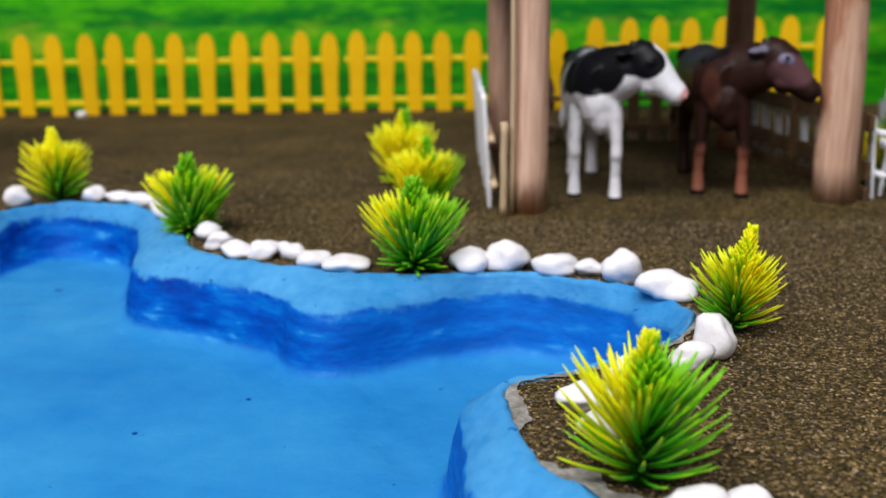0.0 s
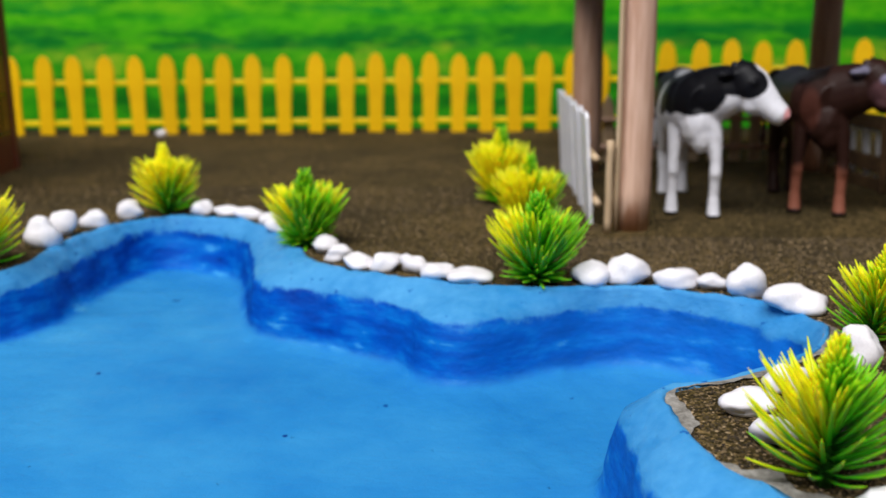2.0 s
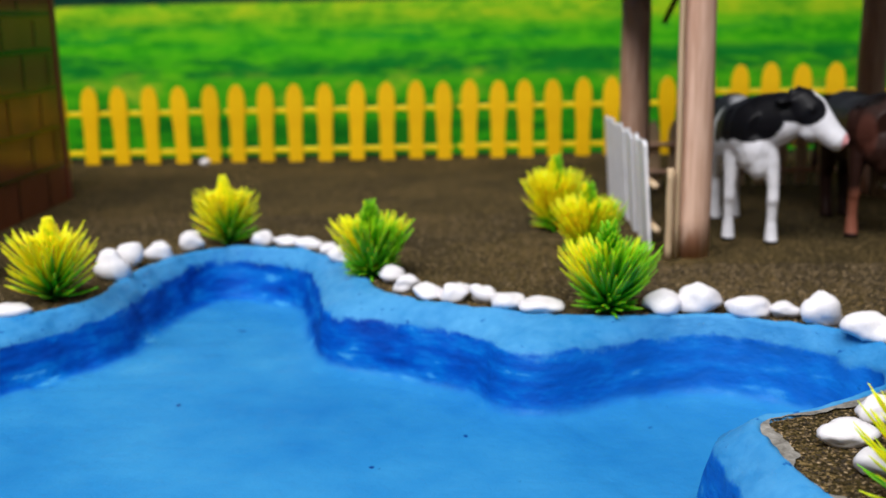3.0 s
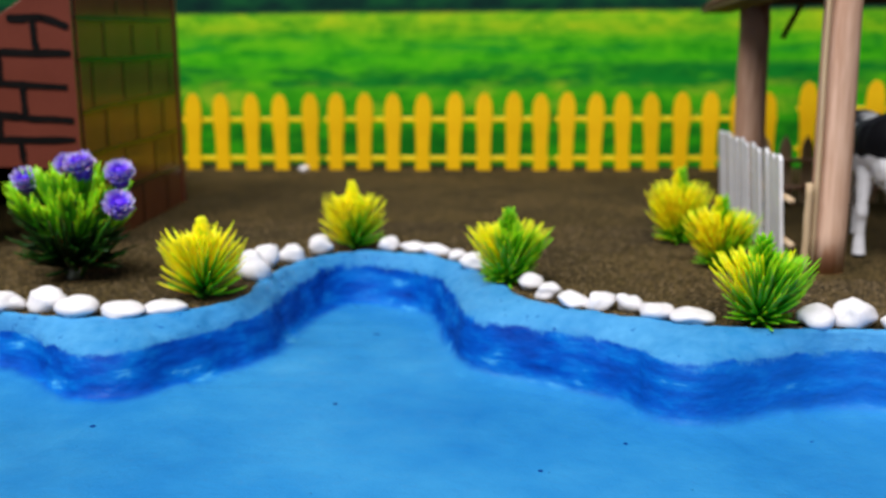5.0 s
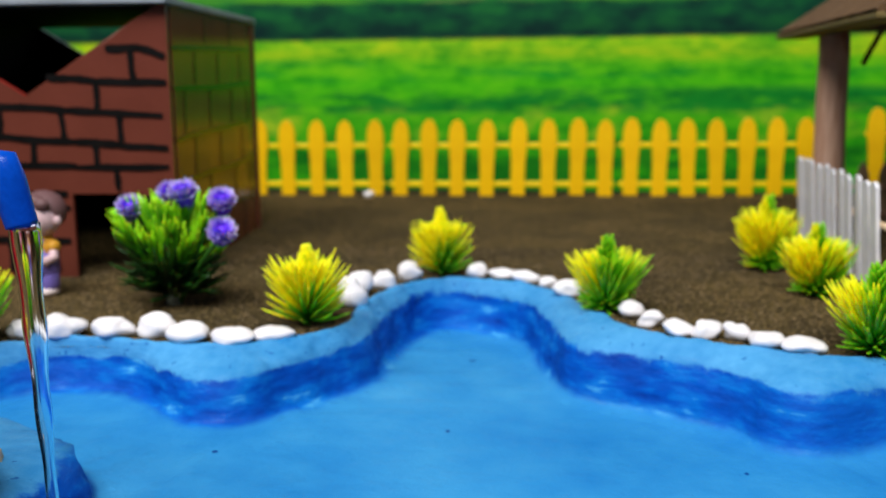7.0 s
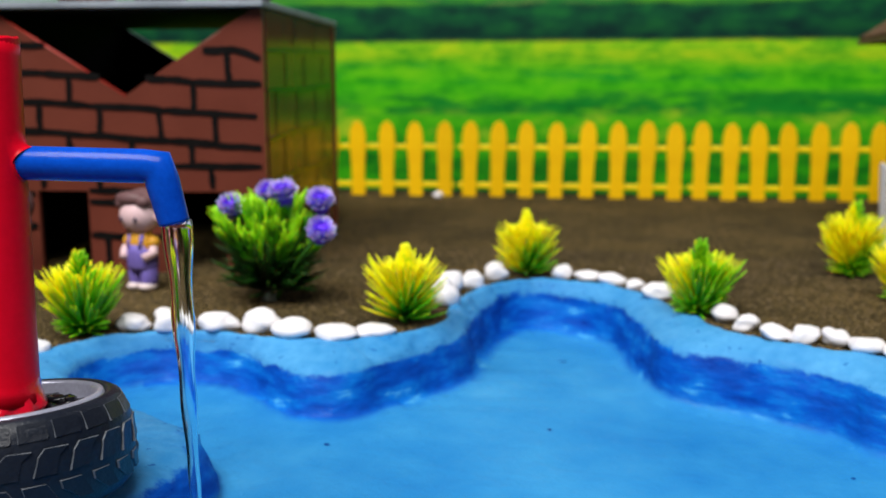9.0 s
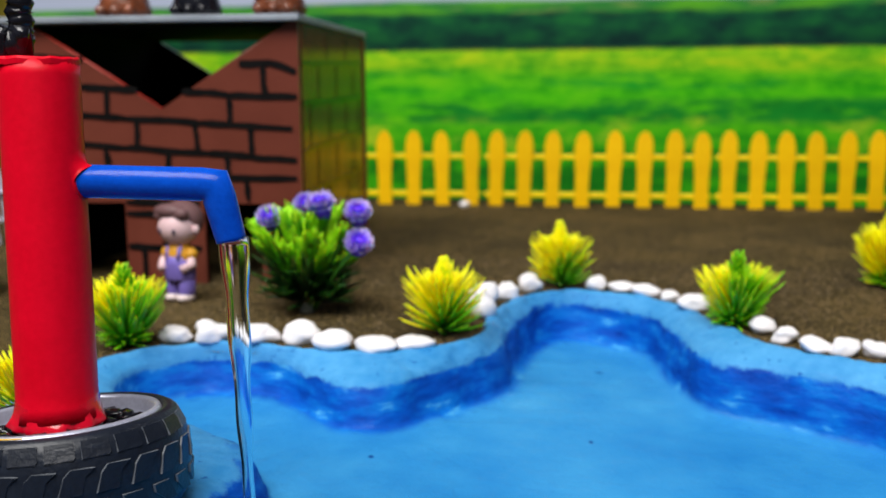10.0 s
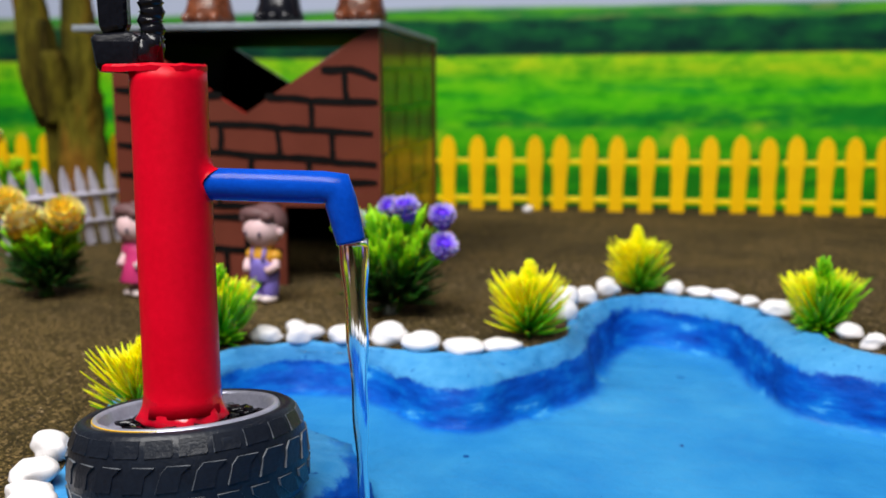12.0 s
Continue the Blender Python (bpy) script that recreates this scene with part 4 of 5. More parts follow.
def bush(x, y, h, w, yellow, spire, spray, sides, seed, label, count, thick, tip=(0.0, 0.0)):
    """A plastic sprig in three tiers: a flat rosette at the foot, a cup of long upswept needles, and a narrow spire.
    spray: the compass angle from which the yellow was laid on; sides: how far the yellow keeps to the flanks; tip: how far the top leans."""
    rnd = random.Random(seed)
    e = thing("bush", pose(x, y, 0), label, "plant", "plastic bushes round the pond")
    tones = [bmesh.new(), bmesh.new(), bmesh.new()]
    foot, cup, sweep = int(count * 0.17), int(count * 0.58), 0.30
    for i in range(count):
        a = i * 2.39996 + rnd.uniform(-0.15, 0.15)
        if i < foot:
            u = i / foot
            z0, z1, r1, bend, high = 0.05 + 0.09 * u, 0.05 + 0.24 * u + rnd.uniform(-0.03, 0.03), rnd.uniform(0.24, 0.36), 0.08, -0.62
        elif i < foot + cup:
            u = (i - foot) / cup
            z0, z1, r1, bend = 0.10 + 0.30 * u, float(np.interp(u, (0, 0.35, 1), (0.38, 0.72, 0.80))) + rnd.uniform(-0.06, 0.05), float(np.interp(u, (0, 0.35, 1), (0.42, 0.50, 0.22))) * rnd.uniform(0.86, 1.06), sweep
            high = float(np.interp(u, (0, 0.3, 1), (-0.34, 0.06, 0.22)))
        else:
            u = (i - foot - cup) / (count - foot - cup)
            z0, z1, r1, bend, high = 0.40 + 0.48 * u, 0.60 + 0.40 * u + rnd.uniform(-0.02, 0.02), (0.230 - 0.175 * u) * rnd.uniform(0.75, 1.12), 0.08, spire
        out = Vector((math.cos(a), math.sin(a), 0))
        lean_to = Vector((tip[0], tip[1], 0))
        base = out * 0.0009 + lean_to * z0 ** 1.5 + Vector((0, 0, h * z0))
        end = out * w * r1 + lean_to * z1 ** 1.5 + Vector((0, 0, h * z1))
        span = (end - base).length
        bias = yellow + high + 0.30 * math.cos(a - radians(spray)) + sides * (abs(math.cos(a)) - 0.55) + rnd.uniform(-0.13, 0.13)
        needle(tones[0 if bias > 0.58 else 1 if bias > 0.36 else 2], base, end - base - Vector((0, 0, bend * span)), span, thick * rnd.uniform(0.8, 1.2) * (1.0 if i < foot + cup else 0.9), bend)
    for bm, name, mat, lab in zip(tones, ("yellow_needles", "lime_needles", "green_needles"), (YELLOW_NEEDLE, LIME_NEEDLE, GREEN_NEEDLE), ("yellow needle leaves", "yellow-green needle leaves", "green needle leaves")):
        if len(bm.verts):
            part(name, bm, mat, e, lab)
        else:
            bm.free()
    bm = bmesh.new()
    loft(bm, [((0, 0, -0.001), 0.0016, 0.0016), ((tip[0] * 0.35, tip[1] * 0.35, h * 0.5), 0.0013, 0.0013), ((tip[0] * 0.86, tip[1] * 0.86, h * 0.90), 0.0006, 0.0006)], 8)
    part("stem", bm, STEM, e)
    return e


def fern_bush(x, y, h, w, yellow, spray, tip, seed, label, count=230, thick=0.00066):
    """A plastic bush seen close: one upright stalk set all round with curved needles, long below and short towards the tufted top."""
    rnd = random.Random(seed)
    e = thing("bush", pose(x, y, 0), label, "plant", "plastic bushes round the pond")
    tones = [bmesh.new(), bmesh.new(), bmesh.new()]
    lean_to = Vector((tip[0], tip[1], 0))
    for i in range(count):
        t = 0.05 + 0.92 * (i + 0.5) / count
        a = i * 2.39996 + rnd.uniform(-0.12, 0.12)
        out = Vector((math.cos(a), math.sin(a), 0))
        length = w * float(np.interp(t, (0.05, 0.20, 0.35, 0.50, 0.64, 0.75, 1.0), (0.40, 0.50, 0.47, 0.29, 0.17, 0.12, 0.08))) * rnd.uniform(0.86, 1.08)
        rise = radians(float(np.interp(t, (0.05, 0.12, 0.28, 0.5, 0.8, 1.0), (2, 20, 37, 44, 48, 78))) + rnd.uniform(-5, 5))
        p = lean_to * t ** 1.5 + Vector((0, 0, h * t)) + out * 0.0005
        end_z = t + length * (math.sin(rise) + 0.22) / h
        far = min(1.0, length / (0.3 * w))
        bias = yellow + float(np.interp(end_z, (0.0, 0.3, 0.62, 1.0), (-0.55, -0.26, 0.10, 0.20))) + 0.34 * far * math.cos(a - radians(spray)) - (0.42 if t < 0.28 else 0.16) * max(0.0, -math.sin(a)) - (0.16 if 0.5 < t < 0.84 else 0.0) + rnd.uniform(-0.10, 0.10)
        needle(tones[0 if bias > 0.58 else 1 if bias > 0.36 else 2], p, out * math.cos(rise) + Vector((0, 0, math.sin(rise))), length, thick * rnd.uniform(0.88, 1.12), 0.24)
    for bm, name, mat, lab in zip(tones, ("yellow_needles", "lime_needles", "green_needles"), (YELLOW_NEEDLE, LIME_NEEDLE, GREEN_NEEDLE), ("yellow needle leaves", "yellow-green needle leaves", "green needle leaves")):
        if len(bm.verts):
            part(name, bm, mat, e, lab)
        else:
            bm.free()
    bm = bmesh.new()
    loft(bm, [((0, 0, -0.001), 0.0018, 0.0018), ((tip[0] * 0.35, tip[1] * 0.35, h * 0.5), 0.0011, 0.0011), ((tip[0] * 0.93, tip[1] * 0.93, h * 0.95), 0.0006, 0.0006)], 8)
    part("stem", bm, STEM, e)
    return e


MIXED_LABEL = "small plastic bush with yellow and green needles"
GREEN_LABEL = "small plastic bush, mostly green with yellow tips"
GOLD_LABEL = "small plastic bush, mostly yellow with green foot"
for x, y, h, w, yellow, spire, spray, sides, tip, label in (
        (-0.0150, 0.377, 0.0360, 0.041, 0.25, -0.45, 160, 0.30, (0.0, 0.0), GREEN_LABEL),
        (-0.1160, 0.439, 0.0350, 0.041, 0.34, -0.50, 150, 0.45, (0.0, 0.0), MIXED_LABEL), 
        (-0.0290, 0.545, 0.0425, 0.039, 0.68, -0.30, 190, 0.10, (0.001, 0.0), GOLD_LABEL), (-0.0150, 0.482, 0.0360, 0.039, 0.54, -0.20, 190, 0.15, (0.0, 0.0), MIXED_LABEL), (-0.3760, 0.350, 0.0370, 0.038, 0.46, -0.25, 160, 0.20, (0.0, 0.0), MIXED_LABEL),
        (0.2280, 0.540, 0.0400, 0.050, 0.36, -0.40, 180, 0.20, (0.0, 0.0), GREEN_LABEL)):
    bush(x, y, h * 1.02, w, yellow, spire, spray, sides, int((x + 1) * 1000), label, 310, 0.00088, tip)
fern_bush(0.0405, 0.211, 0.0322, 0.0400, 0.35, 170, (0.001, 0.0), 41, MIXED_LABEL)
fern_bush(0.0860, 0.308, 0.0318, 0.0315, 0.74, 10, (0.004, 0.0), 87, GOLD_LABEL)
fern_bush(-0.2040, 0.513, 0.0350, 0.0420, 0.82, 170, (-0.001, 0.0), 20, GOLD_LABEL, 280, 0.00088)
fern_bush(-0.2460, 0.397, 0.0330, 0.0450, 0.86, 150, (0.0005, 0.0), 24, GOLD_LABEL, 280, 0.00088)
fern_bush(-0.3570, 0.252, 0.0280, 0.0400, 0.90, 150, (0.005, 0.0), 57, GOLD_LABEL)


# ---- flowering plants ----
def petal_material(name, inner, outer):
    m, nt, p = nodes_of(name)
    at = nt.nodes.new("ShaderNodeAttribute")
    at.attribute_name = "along"
    col = ramp(nt, at.outputs["Fac"], [(0.0, inner), (0.20, inner), (0.55, tuple((p + q) / 2 for p, q in zip(inner, outer))), (0.85, outer)])
    geo = nt.nodes.new("ShaderNodeNewGeometry")
    vary = ramp(nt, geo.outputs["Random Per Island"], [(0.0, (0.75, 0.75, 0.8)), (1.0, (1.15, 1.15, 1.1))])
    nt.links.new(mixed(nt, 1.0, col, vary, "MULTIPLY"), p.inputs["Base Color"])
    p.inputs["Roughness"].default_value = 0.55
    p.inputs["Subsurface Weight"].default_value, p.inputs["Subsurface Scale"].default_value = 0.4, 0.003
    return m


PURPLE = petal_material("purple_petal", (0.150, 0.036, 0.80), (0.84, 0.72, 1.0))
LEMON = petal_material("yellow_petal", (1.0, 0.72, 0.040), (1.0, 0.95, 0.50))


def blossom(c, r, rnd, cup, full):
    """A ruffled blossom: a deep cup of overlapping petals below, pale-edged rings of petals above, a dark heart."""
    bm = bmesh.new()
    lay = bm.verts.layers.float.new("along")
    c = Vector(c)
    turn = Matrix.Rotation(radians(25 + cup), 3, "X") @ Matrix.Rotation(radians(cup * 1.5), 3, "Y")
    # (petals, radius of the foot, radius of the edge, foot height, edge height, width, paleness at the edge)
    open_rings = ((11, 0.40, 1.02, -0.30, 0.00, 0.25, 1.0), (10, 0.40, 0.94, -0.02, 0.36, 0.25, 1.0), (9, 0.34, 0.76, 0.06, 0.52, 0.24, 0.85), (5, 0.10, 0.40, 0.06, 0.40, 0.26, 0.08), (9, 0.22, 0.72, -1.25, -0.20, 0.32, 0.10))
    full_rings = ((9, 0.50, 0.98, -0.30, 0.25, 0.40, 0.9), (8, 0.45, 0.84, 0.00, 0.55, 0.40, 0.9), (7, 0.34, 0.62, 0.20, 0.80, 0.36, 0.8), (5, 0.14, 0.32, 0.40, 0.90, 0.30, 0.4), (9, 0.30, 0.92, -0.80, -0.10, 0.42, 0.2))
    for ring, (n, r0, r1, z0, z1, wide, pale) in enumerate(full_rings if full else open_rings):
        for k in range(n):
            a = (k + 0.5 * (ring % 2)) * math.tau / n + rnd.uniform(-0.12, 0.12)
            out, side = Vector((math.cos(a), math.sin(a), 0)), Vector((-math.sin(a), math.cos(a), 0))
            rows = []
            for i in range(4):
                t = i / 3
                row = []
                for j in range(5):
                    q = (j - 2) / 2
                    rad = r0 + (r1 - r0) * math.sin(t * math.pi / 2) - 0.09 * q * q * t + rnd.uniform(-0.07, 0.05) * t
                    ruffle = (0.13 * math.sin(q * 6 + k * 2.1) + rnd.uniform(-0.09, 0.09)) * t
                    p = out * rad + side * q * wide * (0.5 + 0.5 * math.sin(min(1.0, t * 1.2) * math.pi / 2)) + Vector((0, 0, z0 + (z1 - z0) * t - 0.05 * q * q + ruffle))
                    v = bm.verts.new(c + turn @ p * r)
                    v[lay] = pale * t ** 0.9 * rnd.uniform(0.8, 1.1)
                    row.append(v)
                rows.append(row)
            for p, q in zip(rows, rows[1:]):
                for j in range(4):
                    bm.faces.new((p[j], p[j + 1], q[j + 1], q[j])).smooth = True
    ball(bm, c - turn @ Vector((0, 0, r * 0.15)), (r * 0.40, r * 0.40, r * 0.40), 2)
    return bm


# near-black copy of the leaf green: shade low in the plant, put into colour
SHADED_LEAF = needle_material("shaded_leaf", (0.001, 0.010, 0.003), (0.003, 0.022, 0.004), (0.015, 0.075, 0.006))


def frond(bm, root, heading, elev, length, w, rnd):
    """A feathery leaf: a rib that bends over, with close leaflets swept forward on both sides."""
    out = Vector((math.cos(heading), math.sin(heading), 0))
    side = Vector((-out.y, out.x, 0))
    rib = []
    for i in range(9):
        t = i / 8
        rib.append(root + (out * math.cos(elev) + Vector((0, 0, math.sin(elev)))) * length * t + (out * 0.16 - Vector((0, 0, 0.10))) * length * t * t)
    loft(bm, [(p, 0.0006, 0.0006) for p in rib], 5, along=[0.1 + 0.5 * i / 8 for i in range(9)])
    for i in range(17):
        t = 0.06 + 0.92 * i / 16
        k = min(7, int(t * 8))
        p = rib[k].lerp(rib[k + 1], t * 8 - k)
        ahead = (rib[k + 1] - rib[k]).normalized()
        reach = length * (0.80 - 0.42 * t) * rnd.uniform(0.9, 1.1)
        for s in (-1, 1):
            stray = Vector((rnd.uniform(-0.2, 0.2), rnd.uniform(-0.2, 0.2), rnd.uniform(0.1, 0.4)))
            needle(bm, p, ahead * 1.0 + side * s * 0.30 + stray, reach, w * rnd.uniform(0.85, 1.15), rnd.uniform(0.05, 0.25), 0.5)


def flower_plant(x, y, h, spread, heads, petals, label, seed, tie=True):
    rnd = random.Random(seed)
    e = thing("flower_plant", pose(x, y, 0), label, "plant")
    leaves, low = bmesh.new(), bmesh.new()
    for i in range(26):
        a = i * 2.39996 + rnd.uniform(-0.15, 0.15)
        steep = i % 3
        root = Vector((math.cos(a), math.sin(a), 0)) * spread * (0.12, 0.20, 0.14)[steep] + Vector((0, 0, h * (0.20, 0.20, 0.26)[steep]))
        frond(leaves, root, a, radians((48 + 20 * abs(math.sin(a)), 70, 82)[steep] + rnd.uniform(-5, 5)), spread * (0.62, 0.74, 0.80)[steep], 0.00085, rnd)
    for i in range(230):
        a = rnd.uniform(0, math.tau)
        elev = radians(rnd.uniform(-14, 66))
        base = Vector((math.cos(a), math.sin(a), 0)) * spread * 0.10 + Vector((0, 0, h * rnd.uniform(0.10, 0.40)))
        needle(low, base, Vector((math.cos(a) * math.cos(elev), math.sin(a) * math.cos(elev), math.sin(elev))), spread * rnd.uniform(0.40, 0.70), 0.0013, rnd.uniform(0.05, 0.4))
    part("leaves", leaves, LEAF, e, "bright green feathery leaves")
    part("lower_leaves", low, SHADED_LEAF, e, "lower leaves, green darkened to stand for shade")
    for hx, hy, hz, r in heads:
        bm = bmesh.new()
        loft(bm, [((hx * 0.15, hy * 0.15, 0.002), 0.0010, 0.0010), ((hx * 0.6, hy * 0.6, hz * 0.6), 0.0009, 0.0009), ((hx, hy, hz - r * 0.3), 0.0008, 0.0008)], 6)
        part("stem", bm, STEM, e)
        part("blossom", blossom((hx, hy, hz), r, rnd, rnd.uniform(-6, 14), petals == LEMON), petals, e)
    bm = bmesh.new()
    loft(bm, [((0, 0, -0.0005), 0.0042, 0.0042), ((0.0003, 0, 0.003), 0.0036, 0.0036), ((0, 0, 0.008), 0.0024, 0.0024), ((0, 0, 0.013), 0.0012, 0.0012)], 12)
    part("foot", bm, CLEAR_GLUE if tie else STEM, e, "clear hardened glue foot" if tie else "")
    return e


CLEAR_GLUE = surface("clear_glue", (0.16, 0.20, 0.20), (0.30, 0.36, 0.36), 120, 700, 0.12, 0.3, 0.0006, coat=0.6)
flower_plant(-0.3230, 0.430, 0.052, 0.040, ((-0.0135, -0.012, 0.0490, 0.0068), (0.001, 0.000, 0.0545, 0.0064), (0.0120, -0.010, 0.0560, 0.0074), (0.0300, -0.008, 0.0520, 0.0070), (0.0335, -0.018, 0.0390, 0.0072)),
             PURPLE, "green plastic plant with five purple ruffled blossoms", 5)
flower_plant(-0.523, 0.428, 0.050, 0.032, ((-0.0005, -0.014, 0.0430, 0.0112), (0.0205, -0.008, 0.0465, 0.0112), (-0.026, 0.006, 0.0500, 0.0105)), LEMON, "green plastic plant with yellow ruffled blossoms", 8, False)
flower_plant(-0.690, 0.600, 0.085, 0.040, ((0.004, -0.006, 0.080, 0.0075), (-0.016, 0.004, 0.090, 0.0080)), LEMON, "tall green plastic plant with yellow blossoms", 9, False)


# ---- white pebbles along the shore ----
def pebble(x, y, w, h, seed, turn=0.0, depth=None):
    bm = bmesh.new()
    rnd = random.Random(seed)
    out = bmesh.ops.create_icosphere(bm, subdivisions=3, radius=1.0)
    d = depth or w * rnd.uniform(0.62, 0.85)
    off = Vector((seed * 3.17, seed * 1.3, seed * 0.7))
    facet = Vector((rnd.uniform(-1, 1), -0.5, rnd.uniform(0.2, 1))).normalized()
    for v in out["verts"]:
        k = 1 + 0.50 * noise.noise(v.co * 0.8 + off) + 0.14 * noise.noise(v.co * 2.1 + off)
        lump = v.co.dot(facet)
        k *= 1 - 0.30 * max(0.0, lump - 0.45)
        z = v.co.z * k
        v.co = Vector((v.co.x * k * w / 2, v.co.y * k * d / 2, 0.74 * h * (0.42 + 0.55 * max(z, -0.72))))
    ob = part("pebble", bm, WHITE_STONE, None, smooth=True)
    ob.matrix_basis = pose(x, y, 0, 0, 0, turn)
    return tagged(ob, "smooth white pebble at the edge of the pond", "stone", "white pebbles round the pond")


PEBBLES_LEFT = [
    (-0.359, 0.364, 15, 9), (-0.344, 0.369, 19, 12), (-0.322, 0.371, 18, 11), (-0.304, 0.373, 17, 13), (-0.286, 0.366, 15, 11), (-0.269, 0.368, 20, 8), (-0.254, 0.375, 19, 8),
    (-0.2345, 0.434, 14, 18), (-0.238, 0.459, 14, 17), (-0.229, 0.478, 14, 13), (-0.2195, 0.499, 14, 13), (-0.184, 0.508, 12, 11), (-0.171, 0.506, 14, 8), (-0.157, 0.499, 15, 8)]
PEBBLES_RIGHT = [
    (-0.146, 0.490, 11, 7), (-0.1335, 0.469, 16, 11), (-0.1055, 0.426, 12, 10), (-0.0965, 0.412, 14, 10), (-0.0875, 0.399, 15, 9), (-0.0755, 0.397, 14, 11), (-0.0645, 0.393, 12, 11),
    (-0.0545, 0.384, 14, 9), (-0.0400, 0.379, 18, 8), (0.0055, 0.377, 15, 11), (0.0215, 0.379, 19, 15), (0.0385, 0.374, 17, 10), (0.0505, 0.370, 12, 8), (0.0605, 0.359, 15, 17)]
PEBBLES_NEAR = [
    (0.0735, 0.343, 19, 13), (0.0745, 0.286, 12, 16), (0.0660, 0.277, 14, 10), (0.0480, 0.266, 14, 10), (0.0345, 0.251, 15, 9), (0.0360, 0.232, 12, 9), (0.0500, 0.198, 13, 8), (0.0610, 0.199, 10, 7),
    (-0.3535, 0.1935, 16, 11), (-0.3620, 0.2120, 13, 11), (-0.3450, 0.1790, 17, 11), (-0.379, 0.325, 9, 6), (-0.341, 0.176, 14, 9)]
for k, (x, y, w, h) in enumerate(PEBBLES_LEFT + PEBBLES_RIGHT + PEBBLES_NEAR):
    pebble(x, y - (0.003 if x < -0.25 and y > 0.3 else 0.0), w / 1000.0, h / 1000.0 * (1.10 if x < -0.15 else 1.04), k + 1, random.uniform(-20, 20))


pebble(-0.328, 0.868, 0.009, 0.008, 77)


# ---- cattle shelter ----
shelter = thing("cattle_shelter", pose(0.03, 0.48, 0), "wooden cattle shelter with round posts and brown plank roof", "shelter")
inv = shelter.matrix_basis.inverted()


def rod(name, a, b, r0, r1, material, parent, base, label="", seg=18, wob=0.0004):
    bm = bmesh.new()
    a, b = Vector(a), Vector(b)
    rings = []
    for i in range(9):
        t = i / 8
        p = a.lerp(b, t) + Vector((wob * noise.noise(Vector((t * 4, a.x * 50, 1))), wob * noise.noise(Vector((t * 4, a.y * 50, 5))), 0))
        r = r0 + (r1 - r0) * t
        rings.append((p, r, r))
    loft(bm, rings, seg)
    bmesh.ops.transform(bm, matrix=base, verts=bm.verts)
    return part(name, bm, material, parent, label)


for x, y, r, top, shift in ((0.0345, 0.481, 0.0088, 0.152, 0.0), (0.1880, 0.503, 0.0102, 0.152, -0.0042), (0.0290, 0.668, 0.0100, 0.136, 0.0), (0.1815, 0.672, 0.0094, 0.136, 0.0015)):
    rod("post", (x, y, 0), (x + shift, y + 0.001, top), r, r * 0.95, WOOD, shelter, inv, "round bare wooden post", 26, 0.0012)
rod("strip", (0.0262, 0.4725, 0), (0.0264, 0.4735, 0.150), 0.0012, 0.0012, PALE_WOOD, shelter, inv, "pale wooden strip", 8)
rod("strip", (0.0222, 0.4700, 0), (0.0224, 0.4700, 0.044), 0.0018, 0.0018, PALE_WOOD, shelter, inv, "pale wooden strip", 8)
RIDGE = 0.108
for side in (-1, 1):
    for k in range(9):
        y0 = 0.475 + 0.028 * k
        bm = bmesh.new()
        x0, x1 = RIDGE, RIDGE + side * 0.103
        a, b = Vector((x0, y0, 0.202)), Vector((x1, y0, 0.1335))
        dn = (b - a).normalized()
        up = Vector((-dn.z * side, 0, dn.x * side))
        vs = []
        for px, pz, py in ((0, 0, 0), (1, 0, 0), (1, 0, 1), (0, 0, 1), (0, 1, 0), (1, 1, 0), (1, 1, 1), (0, 1, 1)):
            vs.append(bm.verts.new(a.lerp(b, px) + up * 0.0035 * pz + Vector((0, 0.0268 * py, 0))))
        for q in ((0, 3, 2, 1), (4, 5, 6, 7), (0, 1, 5, 4), (1, 2, 6, 5), (2, 3, 7, 6), (3, 0, 4, 7)):
            bm.faces.new([vs[i] for i in q])
        bmesh.ops.recalc_face_normals(bm, faces=bm.faces)
        bmesh.ops.transform(bm, matrix=inv, verts=bm.verts)
        part("roof_plank", bm, DARK_WOOD, shelter, "dark brown roof plank")
for x in (0.0295, 0.1835):
    rod("beam", (x, 0.47, 0.1390), (x, 0.735, 0.1390), 0.0038, 0.0038, DARK_WOOD, shelter, inv)
rod("beam", (0.010, 0.668, 0.1375), (0.205, 0.668, 0.1375), 0.0036, 0.0036, DARK_WOOD, shelter, inv)
rod("brace", (0.047, 0.668, 0.1130), (0.058, 0.668, 0.1350), 0.0018, 0.0018, DARK_WOOD, shelter, inv)
# a flat eave board under the lower edge of each slope
for x0, x1 in ((0.0030, 0.0230), (0.1930, 0.2130)):
    bm = bmesh.new()
    box(bm, (x0, 0.474, 0.1318), (x1, 0.730, 0.1345), 0.0006)
    bmesh.ops.transform(bm, matrix=inv, verts=bm.verts)
    part("eave_board", bm, EAVE, shelter, "olive brown eave board")


